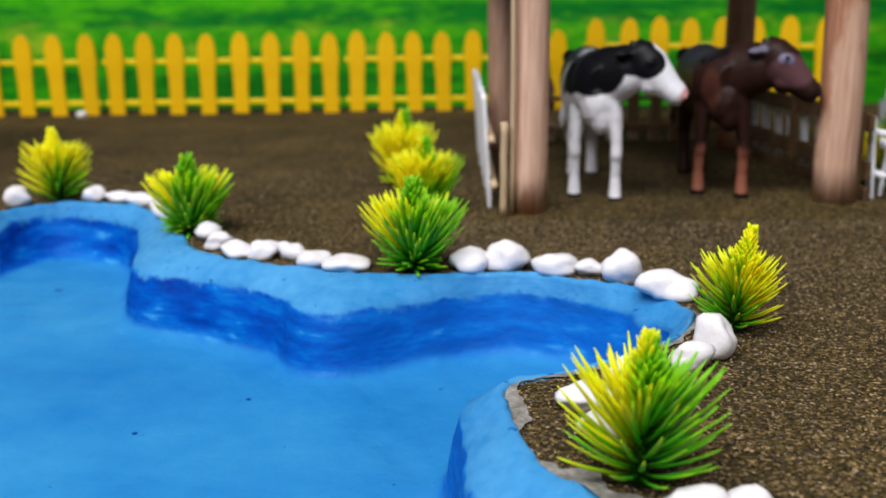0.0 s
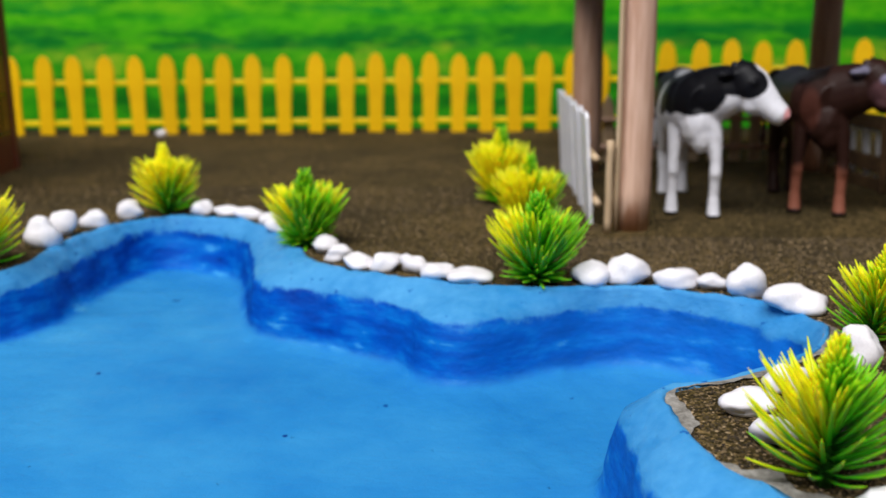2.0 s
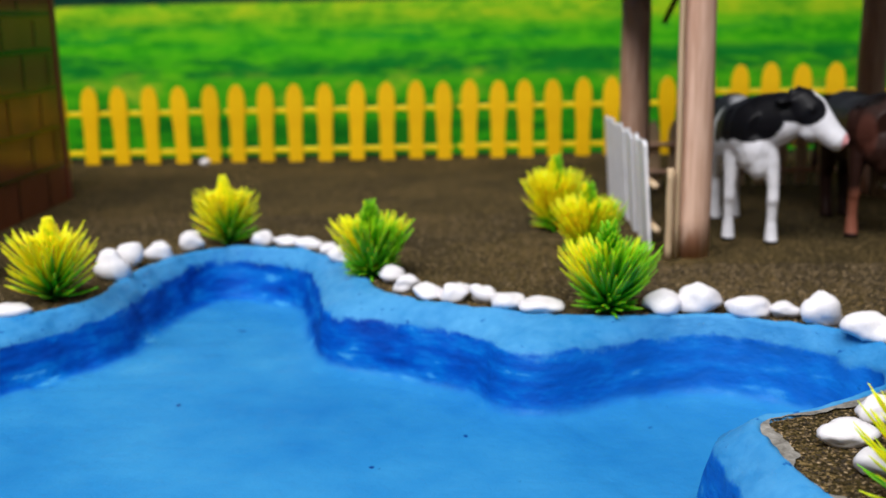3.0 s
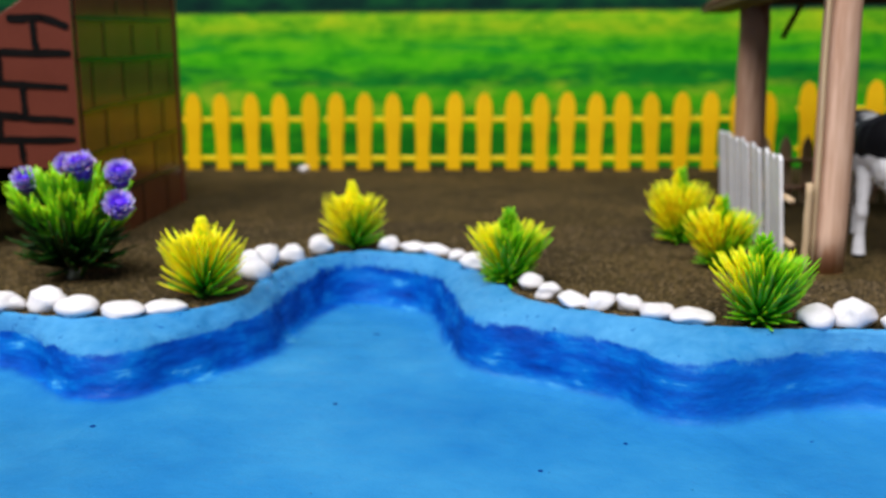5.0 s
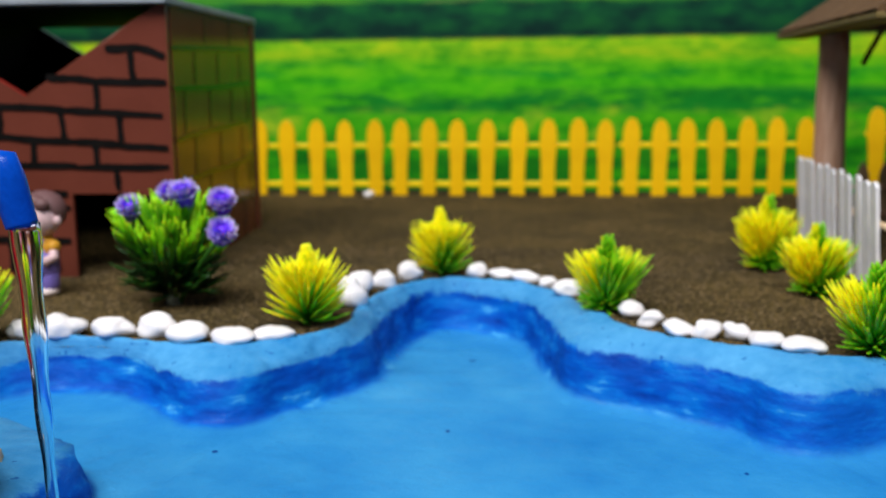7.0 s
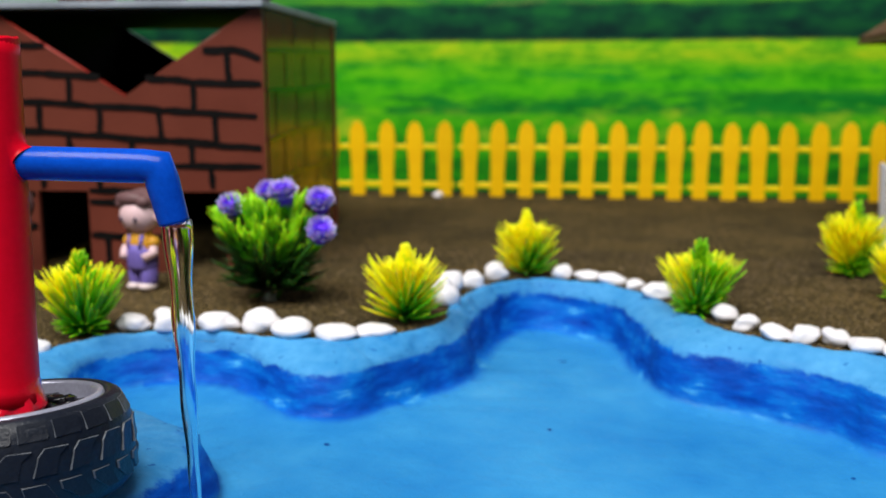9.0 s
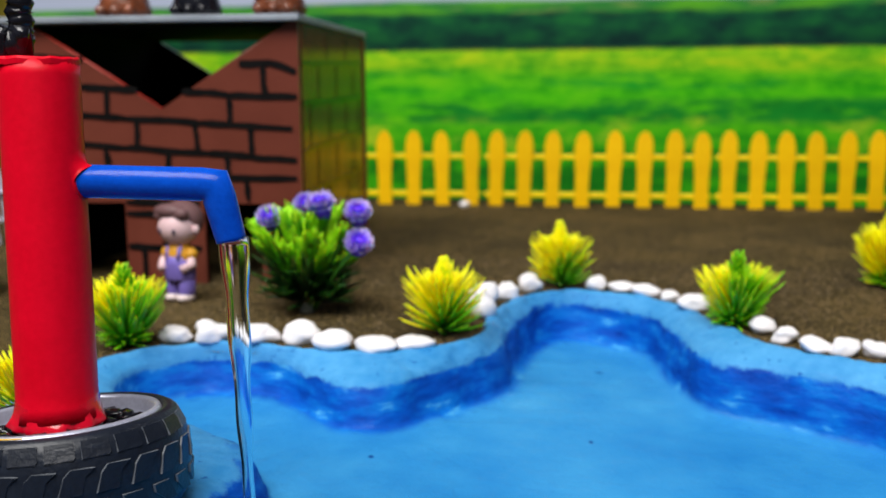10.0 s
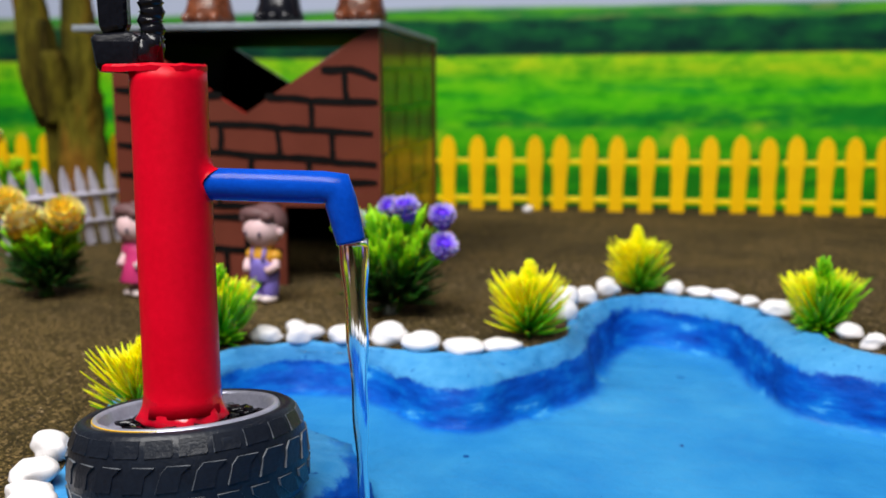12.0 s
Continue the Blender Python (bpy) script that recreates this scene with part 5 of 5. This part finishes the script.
def slat_fence(a, b, count, h, slat_w, lean_deg, slat_mat, rail_mat, label, rails=(0.3, 0.75), rail_side=1, pointed=True, group="", slump=0.0):
    a, b = Vector((*a, 0)), Vector((*b, 0))
    d = (b - a)
    m = Matrix.Translation(a) @ Matrix.Rotation(math.atan2(d.y, d.x), 4, "Z") @ Matrix.Rotation(radians(lean_deg), 4, "X")
    e = thing("slat_fence", m, label, "fence", group)
    L = d.length
    for i in range(count):
        bm = bmesh.new()
        x, hh = L * (i + 0.5) / count, h * random.uniform(0.985, 1.015)
        w = slat_w * random.uniform(0.9, 1.1) / 2
        out = [(x - w, 0.0), (x - w, hh * (0.80 if pointed else 0.955)), (x - w * 0.62, hh * (0.90 if pointed else 0.988)), (x, hh), (x + w * 0.62, hh * (0.90 if pointed else 0.988)), (x + w, hh * (0.80 if pointed else 0.955)), (x + w, 0.0)]
        f = bm.faces.new([bm.verts.new((px, -0.0009, pz)) for px, pz in out])
        ext = bmesh.ops.extrude_face_region(bm, geom=[f])["geom"]
        for v in ext:
            if isinstance(v, bmesh.types.BMVert):
                v.co.y += 0.0018
        bmesh.ops.recalc_face_normals(bm, faces=bm.faces)
        bmesh.ops.transform(bm, matrix=Matrix.Translation((x, 0, 0)) @ Matrix.Rotation(radians(slump + random.uniform(-1.6, 1.6)), 4, "Y") @ Matrix.Rotation(radians(random.uniform(-5, 5)), 4, "Z") @ Matrix.Translation((-x, 0, 0)), verts=bm.verts)
        bmesh.ops.translate(bm, verts=bm.verts, vec=(0, random.uniform(-0.0006, 0.0006), 0))
        part("slat", bm, slat_mat, e)
    for z in rails:
        bm = bmesh.new()
        loft(bm, [((-0.002, rail_side * 0.0026, h * z), 0.0017, 0.0017), ((L + 0.006, rail_side * 0.0026, h * z), 0.0017, 0.0017)], 10)
        part("rail", bm, rail_mat, e)
    return e


slat_fence((0.0145, 0.672), (0.0165, 0.486), 11, 0.0545, 0.0098, 3.5, WHITE_WOOD, PALE_WOOD, "white painted slat fence beside the cattle shelter", (0.22, 0.62), 1, False, "white slat fences")
slat_fence((0.2080, 0.500), (0.1900, 0.662), 9, 0.0415, 0.0058, -4, WHITE_WOOD, WHITE_WOOD, "white slat fence behind a brown hurdle in the shelter", (0.30, 0.80), -1, False, "white slat fences")


def hurdle(a, b, boards, label):
    """Rough brown boards, one above another, nailed to three stakes."""
    a, b = Vector((*a, 0)), Vector((*b, 0))
    d = b - a
    e = thing("hurdle", Matrix.Translation(a) @ Matrix.Rotation(math.atan2(d.y, d.x), 4, "Z"), label, "hurdle")
    L = d.length
    for z0, z1 in boards:
        bm = bmesh.new()
        box(bm, (0.0, -0.0012, z0), (L, 0.0012, z1), 0.0005)
        bmesh.ops.subdivide_edges(bm, edges=[g for g in bm.edges if abs(g.verts[0].co.x - g.verts[1].co.x) > L * 0.5], cuts=8)
        for v in bm.verts:
            v.co.z += 0.0009 * noise.noise(Vector((v.co.x * 60, z0 * 300, 2)))
        part("board", bm, DARK_WOOD, e)
    for t in (0.04, 0.5, 0.96):
        bm = bmesh.new()
        box(bm, (L * t - 0.0022, 0.0012, 0), (L * t + 0.0022, 0.0042, boards[-1][1] + 0.001), 0.0006)
        part("stake", bm, DARK_WOOD, e)
    return e


hurdle((0.2020, 0.500), (0.1840, 0.662), ((0.0, 0.0068), (0.0102, 0.0196), (0.0345, 0.0430)), "dark brown board hurdle with gaps inside the shelter")
slat_fence((0.2120, 0.508), (0.2900, 0.700), 12, 0.0880, 0.0075, 4, WHITE_WOOD, WHITE_WOOD, "tall white slat fence behind the shelter", (0.3, 0.7), 1, True, "white slat fences")
slat_fence((0.0420, 0.712), (0.1750, 0.716), 9, 0.0480, 0.0080, 0, PALE_WOOD, WOOD, "bare wooden picket fence at the back of the shelter", (0.22, 0.62), -1, True)
slat_fence((-0.640, 0.540), (-0.594, 0.640), 9, 0.0590, 0.0064, 0, LILAC_WOOD, LILAC_WOOD, "lilac-white painted picket fence near the tree", (0.30, 0.64), -1, True, "white slat fences", -9.0)


# ---- toy cows ----
def cow_mesh(scale=1.0):
    bm = bmesh.new()

    def tube(*rings):
        loft(bm, [(Vector(c) * scale, a * scale, b * scale) for c, a, b in rings], 18)

    # barrel and haunch, neck, head
    tube(((0.000, 0.058, 0.0600), 0.0060, 0.0070), ((0.000, 0.054, 0.0600), 0.0130, 0.0155), ((0.000, 0.040, 0.0590), 0.0158, 0.0185), ((0.000, 0.014, 0.0560), 0.0168, 0.0195),
         ((0.000, -0.008, 0.0580), 0.0155, 0.0185), ((0.001, -0.022, 0.0600), 0.0132, 0.0165), ((0.002, -0.030, 0.0590), 0.0075, 0.0110))
    tube(((0.001, -0.012, 0.0610), 0.0125, 0.0165), ((0.009, -0.023, 0.0655), 0.0112, 0.0152), ((0.017, -0.029, 0.0685), 0.0100, 0.0132), ((0.023, -0.032, 0.0700), 0.0082, 0.0105))
    tube(((0.0180, -0.031, 0.0815), 0.0044, 0.0040), ((0.0208, -0.032, 0.0780), 0.0080, 0.0078), ((0.0255, -0.0342, 0.0708), 0.0092, 0.0104), ((0.0312, -0.0366, 0.0645), 0.0076, 0.0086),
         ((0.0362, -0.0385, 0.0598), 0.0066, 0.0066), ((0.0405, -0.0398, 0.0560), 0.0064, 0.0058), ((0.0430, -0.0404, 0.0540), 0.0044, 0.0040))
    ball(bm, Vector((0.0275, -0.036, 0.0625)) * scale, (0.0068 * scale, 0.0062 * scale, 0.0072 * scale), 2)
    # fore legs
    for x, y in ((-0.0095, -0.0165), (0.0115, -0.0265)):
        tube(((x * 0.55, y + 0.005, 0.0570), 0.0074, 0.0100), ((x * 0.88, y + 0.001, 0.0430), 0.0047, 0.0062), ((x, y - 0.001, 0.0300), 0.0031, 0.0037), ((x, y - 0.0014, 0.0240), 0.0033, 0.0037), ((x, y - 0.0004, 0.0205), 0.0029, 0.0032), ((x, y, 0.0120), 0.0028, 0.0029),
             ((x, y - 0.0005, 0.0062), 0.0033, 0.0034), ((x, y - 0.0008, 0.0038), 0.0035, 0.0038), ((x, y - 0.0014, 0.0), 0.0039, 0.0045))
    # hind legs, with thigh and hock
    for x, y in ((-0.0065, 0.047), (0.0050, 0.052)):
        tube(((x * 0.8, y - 0.006, 0.0570), 0.0085, 0.0125), ((x, y - 0.003, 0.0430), 0.0064, 0.0092), ((x, y + 0.004, 0.0290), 0.0038, 0.0048), ((x, y + 0.006, 0.0250), 0.0040, 0.0047), ((x, y + 0.003, 0.0120), 0.0031, 0.0034),
             ((x, y + 0.0010, 0.0055), 0.0035, 0.0037), ((x, y, 0.0), 0.0040, 0.0045))
    # tail with its tuft
    tube(((0.000, 0.058, 0.0690), 0.0018, 0.0018), ((-0.0090, 0.0575, 0.0600), 0.0014, 0.0014), ((-0.0125, 0.056, 0.0420), 0.0012, 0.0012), ((-0.0130, 0.056, 0.0330), 0.0024, 0.0024), ((-0.0130, 0.056, 0.0270), 0.0008, 0.0008))
    # ears, held out to both sides
    for tipp in (Vector((0.0085, -0.0400, 0.0765)), Vector((0.0290, -0.0205, 0.0785))):
        base = Vector((0.0190, -0.0310, 0.0775))
        tube((base, 0.0020, 0.0016), (base.lerp(tipp, 0.55), 0.0048, 0.0020), (base.lerp(tipp, 0.85), 0.0034, 0.0014), (tipp, 0.0012, 0.0009))
    # horn buds, udder, brisket, dewlap, shoulder blades, hip bones, nostrils, eyes
    for c, r in (((0.0165, -0.0345, 0.0815), (0.0016, 0.0016, 0.0024)), ((0.0215, -0.0285, 0.0825), (0.0016, 0.0016, 0.0024)), ((0.001, 0.034, 0.0395), (0.0080, 0.0100, 0.0062)),
                 ((0.0015, -0.0235, 0.0500), (0.0098, 0.0100, 0.0130)), ((0.0030, -0.0262, 0.0440), (0.0062, 0.0066, 0.0100)), ((-0.0098, -0.0145, 0.0600), (0.0060, 0.0080, 0.0125)),
                 ((0.0108, -0.0190, 0.0610), (0.0058, 0.0080, 0.0115)), ((-0.0095, 0.046, 0.0700), (0.0050, 0.0055, 0.0050)), ((0.0095, 0.046, 0.0700), (0.0050, 0.0055, 0.0050)),
                 ((0.0435, -0.0440, 0.0560), (0.0012, 0.0012, 0.0012)), ((0.0255, -0.0432, 0.0728), (0.0019, 0.0016, 0.0017))):
        ball(bm, Vector(c) * scale, tuple(v * scale for v in r), 2)
    return bm


def cow(x, y, turn, material, label, scale=1.0):
    ob = part("toy_cow", cow_mesh(scale), material, None, smooth=True)
    ob.matrix_basis = pose(x, y, 0, 0, 0, turn)
    r = ob.modifiers.new("blend", "REMESH")
    r.mode, r.voxel_size, r.use_smooth_shade = "VOXEL", 0.0009, True
    sm = ob.modifiers.new("soften", "SMOOTH")
    sm.factor, sm.iterations = 0.5, 5
    return tagged(ob, label, "toy cow", "toy cows in the shelter")


HOLSTEIN = patched_material("black_and_white_cow", (0.92, 0.91, 0.97), (0.004, 0.004, 0.006),
                            [((-0.002, 0.000, 0.0680), (0.030, 0.036, 0.0195)), ((-0.006, 0.034, 0.0670), (0.026, 0.016, 0.0170)), ((0.004, -0.022, 0.0720), (0.019, 0.014, 0.0150)), ((0.0165, -0.033, 0.0735), (0.0120, 0.0130, 0.0110)), ((-0.004, -0.031, 0.0650), (0.0180, 0.018, 0.0120)),
                             ((0.0215, -0.0420, 0.0715), (0.0102, 0.0085, 0.0098)), ((-0.004, 0.058, 0.060), (0.017, 0.012, 0.020))],
                            extras=(((0.0425, -0.0405, 0.0535), (0.0050, 0.0062, 0.0052), (0.76, 0.34, 0.35)), ((-0.0035, 0.001, 0.0755), (0.0075, 0.0120, 0.0072), (0.88, 0.88, 0.92)), ((0.002, 0.016, 0.0770), (0.0130, 0.0140, 0.0075), (0.88, 0.88, 0.92)), ((-0.0160, 0.004, 0.0630), (0.0070, 0.0048, 0.0180), (0.86, 0.86, 0.90)),
                                    ((0, -0.01, 0.0), (0.05, 0.08, 0.0022), (0.02, 0.02, 0.025)), ((0.0258, -0.0445, 0.0730), (0.0018, 0.0024, 0.0016), (0.03, 0.02, 0.02))), size=0.985)
BROWN_COW = patched_material("brown_cow", (0.026, 0.0090, 0.0060), (0.005, 0.0026, 0.002),
                             [((0.002, 0.034, 0.064), (0.022, 0.034, 0.022)), ((0.0465, -0.0410, 0.054), (0.006, 0.007, 0.006)), ((-0.004, -0.002, 0.074), (0.018, 0.024, 0.010)), ((0.004, -0.024, 0.043), (0.006, 0.006, 0.008))],
                             extras=(((0.001, -0.022, 0.012), (0.026, 0.020, 0.017), (0.26, 0.090, 0.055)), ((0, -0.01, 0.0), (0.05, 0.08, 0.0030), (0.012, 0.008, 0.008)), ((0.0290, -0.0410, 0.0660), (0.0120, 0.0110, 0.0090), (0.110, 0.050, 0.056)), ((-0.007, -0.026, 0.0560), (0.0055, 0.0095, 0.0120), (0.066, 0.021, 0.014)), ((0.0425, -0.0405, 0.0535), (0.0054, 0.0066, 0.0056), (0.010, 0.009, 0.014)), ((0.0120, -0.0375, 0.0770), (0.0056, 0.0056, 0.0042), (0.15, 0.14, 0.20)), ((0.0255, -0.0440, 0.0725), (0.0052, 0.0048, 0.0034), (0.17, 0.15, 0.24)), ((0.0258, -0.0447, 0.0728), (0.0020, 0.0030, 0.0017), (0.004, 0.004, 0.006))), size=0.965)
cow(0.0700, 0.5330, -3, HOLSTEIN, "black and white toy cow standing under the shelter", 0.945)
cow(0.1342, 0.5380, -3, BROWN_COW, "dark brown toy cow standing under the shelter", 0.950)


# ---- dolls ----
def paint(name, c, rough=0.45):
    return surface(name, tuple(v * 0.88 for v in c), c, 120, 900, rough, 0.1, 0.0002)


SKIN, HAIR, SHIRT, DUNGAREE, SHOE, PINK = paint("doll_skin", (0.78, 0.54, 0.57)), paint("doll_hair", (0.155, 0.080, 0.084), 0.5), paint("doll_shirt", (0.70, 0.34, 0.03)), paint("doll_dungarees", (0.20, 0.15, 0.52)), paint("doll_shoe", (0.74, 0.62, 0.62)), paint("doll_dress", (0.66, 0.045, 0.20))
DARK = paint("doll_dark", (0.10, 0.07, 0.11))


def doll(x, y, turn, girl, label):
    """Plain moulded figure: big head, small body, in one mesh."""
    bm = bmesh.new()
    mats = [SKIN, HAIR, PINK if girl else SHIRT, PINK if girl else DUNGAREE, SHOE, DARK]
    ball(bm, (0, 0, 0.0395), (0.0108, 0.0100, 0.0098), 3, 0)
    ball(bm, (0, 0.0034, 0.0428), (0.0117, 0.0104, 0.0104), 3, 1)
    ball(bm, (-0.0015, -0.0046, 0.0482), (0.0096, 0.0052, 0.0040), 2, 1)
    for s in (-1, 1):
        ball(bm, (s * 0.0062, -0.0050, 0.0464 + 0.0006 * s), (0.0046, 0.0036, 0.0034), 2, 1)
        ball(bm, (s * 0.0112, 0.0, 0.0385), (0.0020, 0.0022, 0.0026), 2, 0)
        ball(bm, (s * 0.0044, -0.0091, 0.0380), (0.0011, 0.0008, 0.0016), 2, 5)
        loft(bm, [((s * 0.0070, 0, 0.0260), 0.0026, 0.0026), ((s * 0.0095, -0.002, 0.0205), 0.0025, 0.0025), ((s * 0.0062, -0.0068, 0.0180), 0.0022, 0.0022)], 10, mat_index=0)
        ball(bm, (s * 0.0078, -0.0002, 0.0255), (0.0034, 0.0036, 0.0036), 2, 2)
        if girl:
            ball(bm, (s * 0.0118, 0.002, 0.0340), (0.0032, 0.0034, 0.0060), 2, 1)
            loft(bm, [((s * 0.0036, 0, 0.0100), 0.0026, 0.0028), ((s * 0.0036, 0, 0.0030), 0.0026, 0.0028)], 10, mat_index=0)
        else:
            loft(bm, [((s * 0.0038, 0, 0.0170), 0.0046, 0.0054), ((s * 0.0038, 0, 0.0050), 0.0041, 0.0048), ((s * 0.0038, 0, 0.0036), 0.0037, 0.0044)], 14, mat_index=3)
            loft(bm, [((s * 0.0036, -0.0062, 0.0230), 0.0012, 0.0006), ((s * 0.0040, -0.0040, 0.0300), 0.0012, 0.0008)], 8, mat_index=3)
        ball(bm, (s * 0.0038, -0.0012, 0.0024), (0.0043, 0.0058, 0.0026), 2, 4)
    if girl:
        loft(bm, [((0, 0, 0.0305), 0.0052, 0.0050), ((0, 0, 0.0250), 0.0066, 0.0058), ((0, 0, 0.0190), 0.0072, 0.0066), ((0, 0, 0.0095), 0.0110, 0.0098), ((0, 0, 0.0085), 0.0104, 0.0092)], 18, mat_index=3)
    else:
        loft(bm, [((0, 0, 0.0310), 0.0052, 0.0048), ((0, 0, 0.0260), 0.0076, 0.0062), ((0, 0, 0.0205), 0.0080, 0.0068)], 18, mat_index=2)
        loft(bm, [((0, 0, 0.0245), 0.0070, 0.0069), ((0, 0, 0.0200), 0.0084, 0.0072), ((0, 0, 0.0130), 0.0086, 0.0072), ((0, 0, 0.0115), 0.0080, 0.0066)], 18, mat_index=3)
    ob = part("doll", bm, mats, None, smooth=True)
    ob.matrix_basis = pose(x, y, 0, 0, 0, turn)
    return tagged(ob, label, "doll")


doll(-0.3965, 0.4410, -13, False, "small moulded doll in purple dungarees and yellow shirt")
doll(-0.4715, 0.4390, -22, True, "small moulded doll in a pink dress")


# ---- tree behind the white fence ----
tree = thing("tree", pose(-0.731, 0.760, 0), "small tree of ridged olive brown bark with forked limbs", "tree")


def limb(bm, pts, radii, ridge=0.16, seg=40, seed=0.0):
    """A tapered, twisting limb with long ridges running up it."""
    pts = spline([Vector(p) for p in pts], 8, False)
    loops = []
    for i, p in enumerate(pts):
        s = i / (len(pts) - 1) * (len(radii) - 1)
        k = min(int(s), len(radii) - 2)
        r = radii[k] + (radii[k + 1] - radii[k]) * (s - k)
        lp = []
        for q in range(seg):
            a = q * math.tau / seg + 0.35 * s
            n = noise.noise(Vector((math.cos(a) * 3.2 + seed, math.sin(a) * 3.2, p.z * 9))) + 0.5 * noise.noise(Vector((math.cos(a) * 8 + seed, math.sin(a) * 8, p.z * 30)))
            rr = r * (1 + ridge * 1.5 * n)
            lp.append(bm.verts.new((p.x + rr * math.cos(a), p.y + rr * 0.9 * math.sin(a), p.z)))
        loops.append(lp)
    for p, q in zip(loops, loops[1:]):
        for k in range(seg):
            bm.faces.new((p[k], p[(k + 1) % seg], q[(k + 1) % seg], q[k])).smooth = True
    bm.faces.new(loops[-1])
    bm.faces.new(list(reversed(loops[0])))


bm = bmesh.new()
limb(bm, [(0.003, 0, -0.002), (0.002, 0, 0.03), (0.000, 0, 0.075), (-0.007, 0, 0.110), (-0.014, 0, 0.136)], [0.033, 0.029, 0.0265, 0.031, 0.027], 0.13)
part("trunk", bm, BARK, tree)
for k, (pts, radii) in enumerate((([(-0.016, 0, 0.080), (-0.033, 0, 0.125), (-0.041, 0.004, 0.175), (-0.047, 0, 0.235)], [0.018, 0.0185, 0.0160, 0.0130]),
                                  ([(0.004, 0, 0.085), (0.010, -0.004, 0.140), (0.009, -0.002, 0.190), (0.006, 0, 0.240)], [0.021, 0.0165, 0.0135, 0.0110]),
                                  ([(-0.010, -0.010, 0.090), (-0.016, -0.017, 0.135), (-0.018, -0.020, 0.170), (-0.018, -0.020, 0.177)], [0.020, 0.0155, 0.0125, 0.0085]),
                                  ([(-0.004, -0.014, 0.085), (-0.001, -0.024, 0.120), (-0.001, -0.028, 0.142), (-0.001, -0.028, 0.149)], [0.016, 0.0125, 0.0110, 0.0075]))):
    bm = bmesh.new()
    limb(bm, pts, radii, 0.15, 32, k * 5.0 + 2)
    part("limb", bm, BARK, tree)


# ---- loose grains of soil, thickest where the path passes close ----
def grains(count, x0, x1, y0, y1, seed, name):
    rnd = random.Random(seed)
    verts, faces = [], []
    poly = [(p.x, p.y) for p in shore[::2]]

    def inside(x, y):
        hit = False
        for (ax, ay), (bx, by) in zip(poly, poly[1:] + poly[:1]):
            if (ay > y) != (by > y) and x < (bx - ax) * (y - ay) / (by - ay) + ax:
                hit = not hit
        return hit

    made = 0
    while made < count:
        x, y = rnd.uniform(x0, x1), rnd.uniform(y0, y1)
        if inside(x, y):
            continue
        made += 1
        r = rnd.uniform(0.0002, 0.00052)
        n = len(verts)
        a = rnd.uniform(0, math.tau)
        ca, sa, fl, ln = math.cos(a), math.sin(a), rnd.uniform(0.4, 0.8), rnd.uniform(1.0, 1.9)
        for ex, ey, ez in ((1, 0, 0), (-1, 0, 0), (0, 1, 0), (0, -1, 0), (0, 0, 1), (0, 0, -0.4)):
            k = rnd.uniform(0.75, 1.25)
            px, py = ex * r * ln * k, ey * r * k
            verts.append((x + px * ca - py * sa, y + px * sa + py * ca, r * 0.3 + ez * r * fl * k))
        for f in ((0, 2, 4), (2, 1, 4), (1, 3, 4), (3, 0, 4), (2, 0, 5), (1, 2, 5), (3, 1, 5), (0, 3, 5)):
            faces.append(tuple(n + i for i in f))
    me = bpy.data.meshes.new(name)
    me.from_pydata(verts, [], faces)
    me.materials.append(GRAIN)
    return tagged(new(name, me), "loose brown grains scattered over the soil", "soil", kind="stuff")


def grain_material():
    m, nt, p = nodes_of("soil_grain")
    geo = nt.nodes.new("ShaderNodeNewGeometry")
    col = ramp(nt, geo.outputs["Random Per Island"], [(0.0, (0.012, 0.008, 0.004)), (0.5, (0.050, 0.033, 0.013)), (0.82, (0.165, 0.112, 0.052)), (1.0, (0.42, 0.30, 0.17))])
    nt.links.new(col, p.inputs["Base Color"])
    p.inputs["Roughness"].default_value = 0.9
    return m


GRAIN = grain_material()
grains(44000, -0.01, 0.22, 0.16, 0.46, 1, "soil_grains")
grains(20000, -0.42, 0.02, 0.33, 0.60, 2, "soil_grains")
grains(1600, -0.50, -0.33, 0.15, 0.42, 3, "soil_grains")
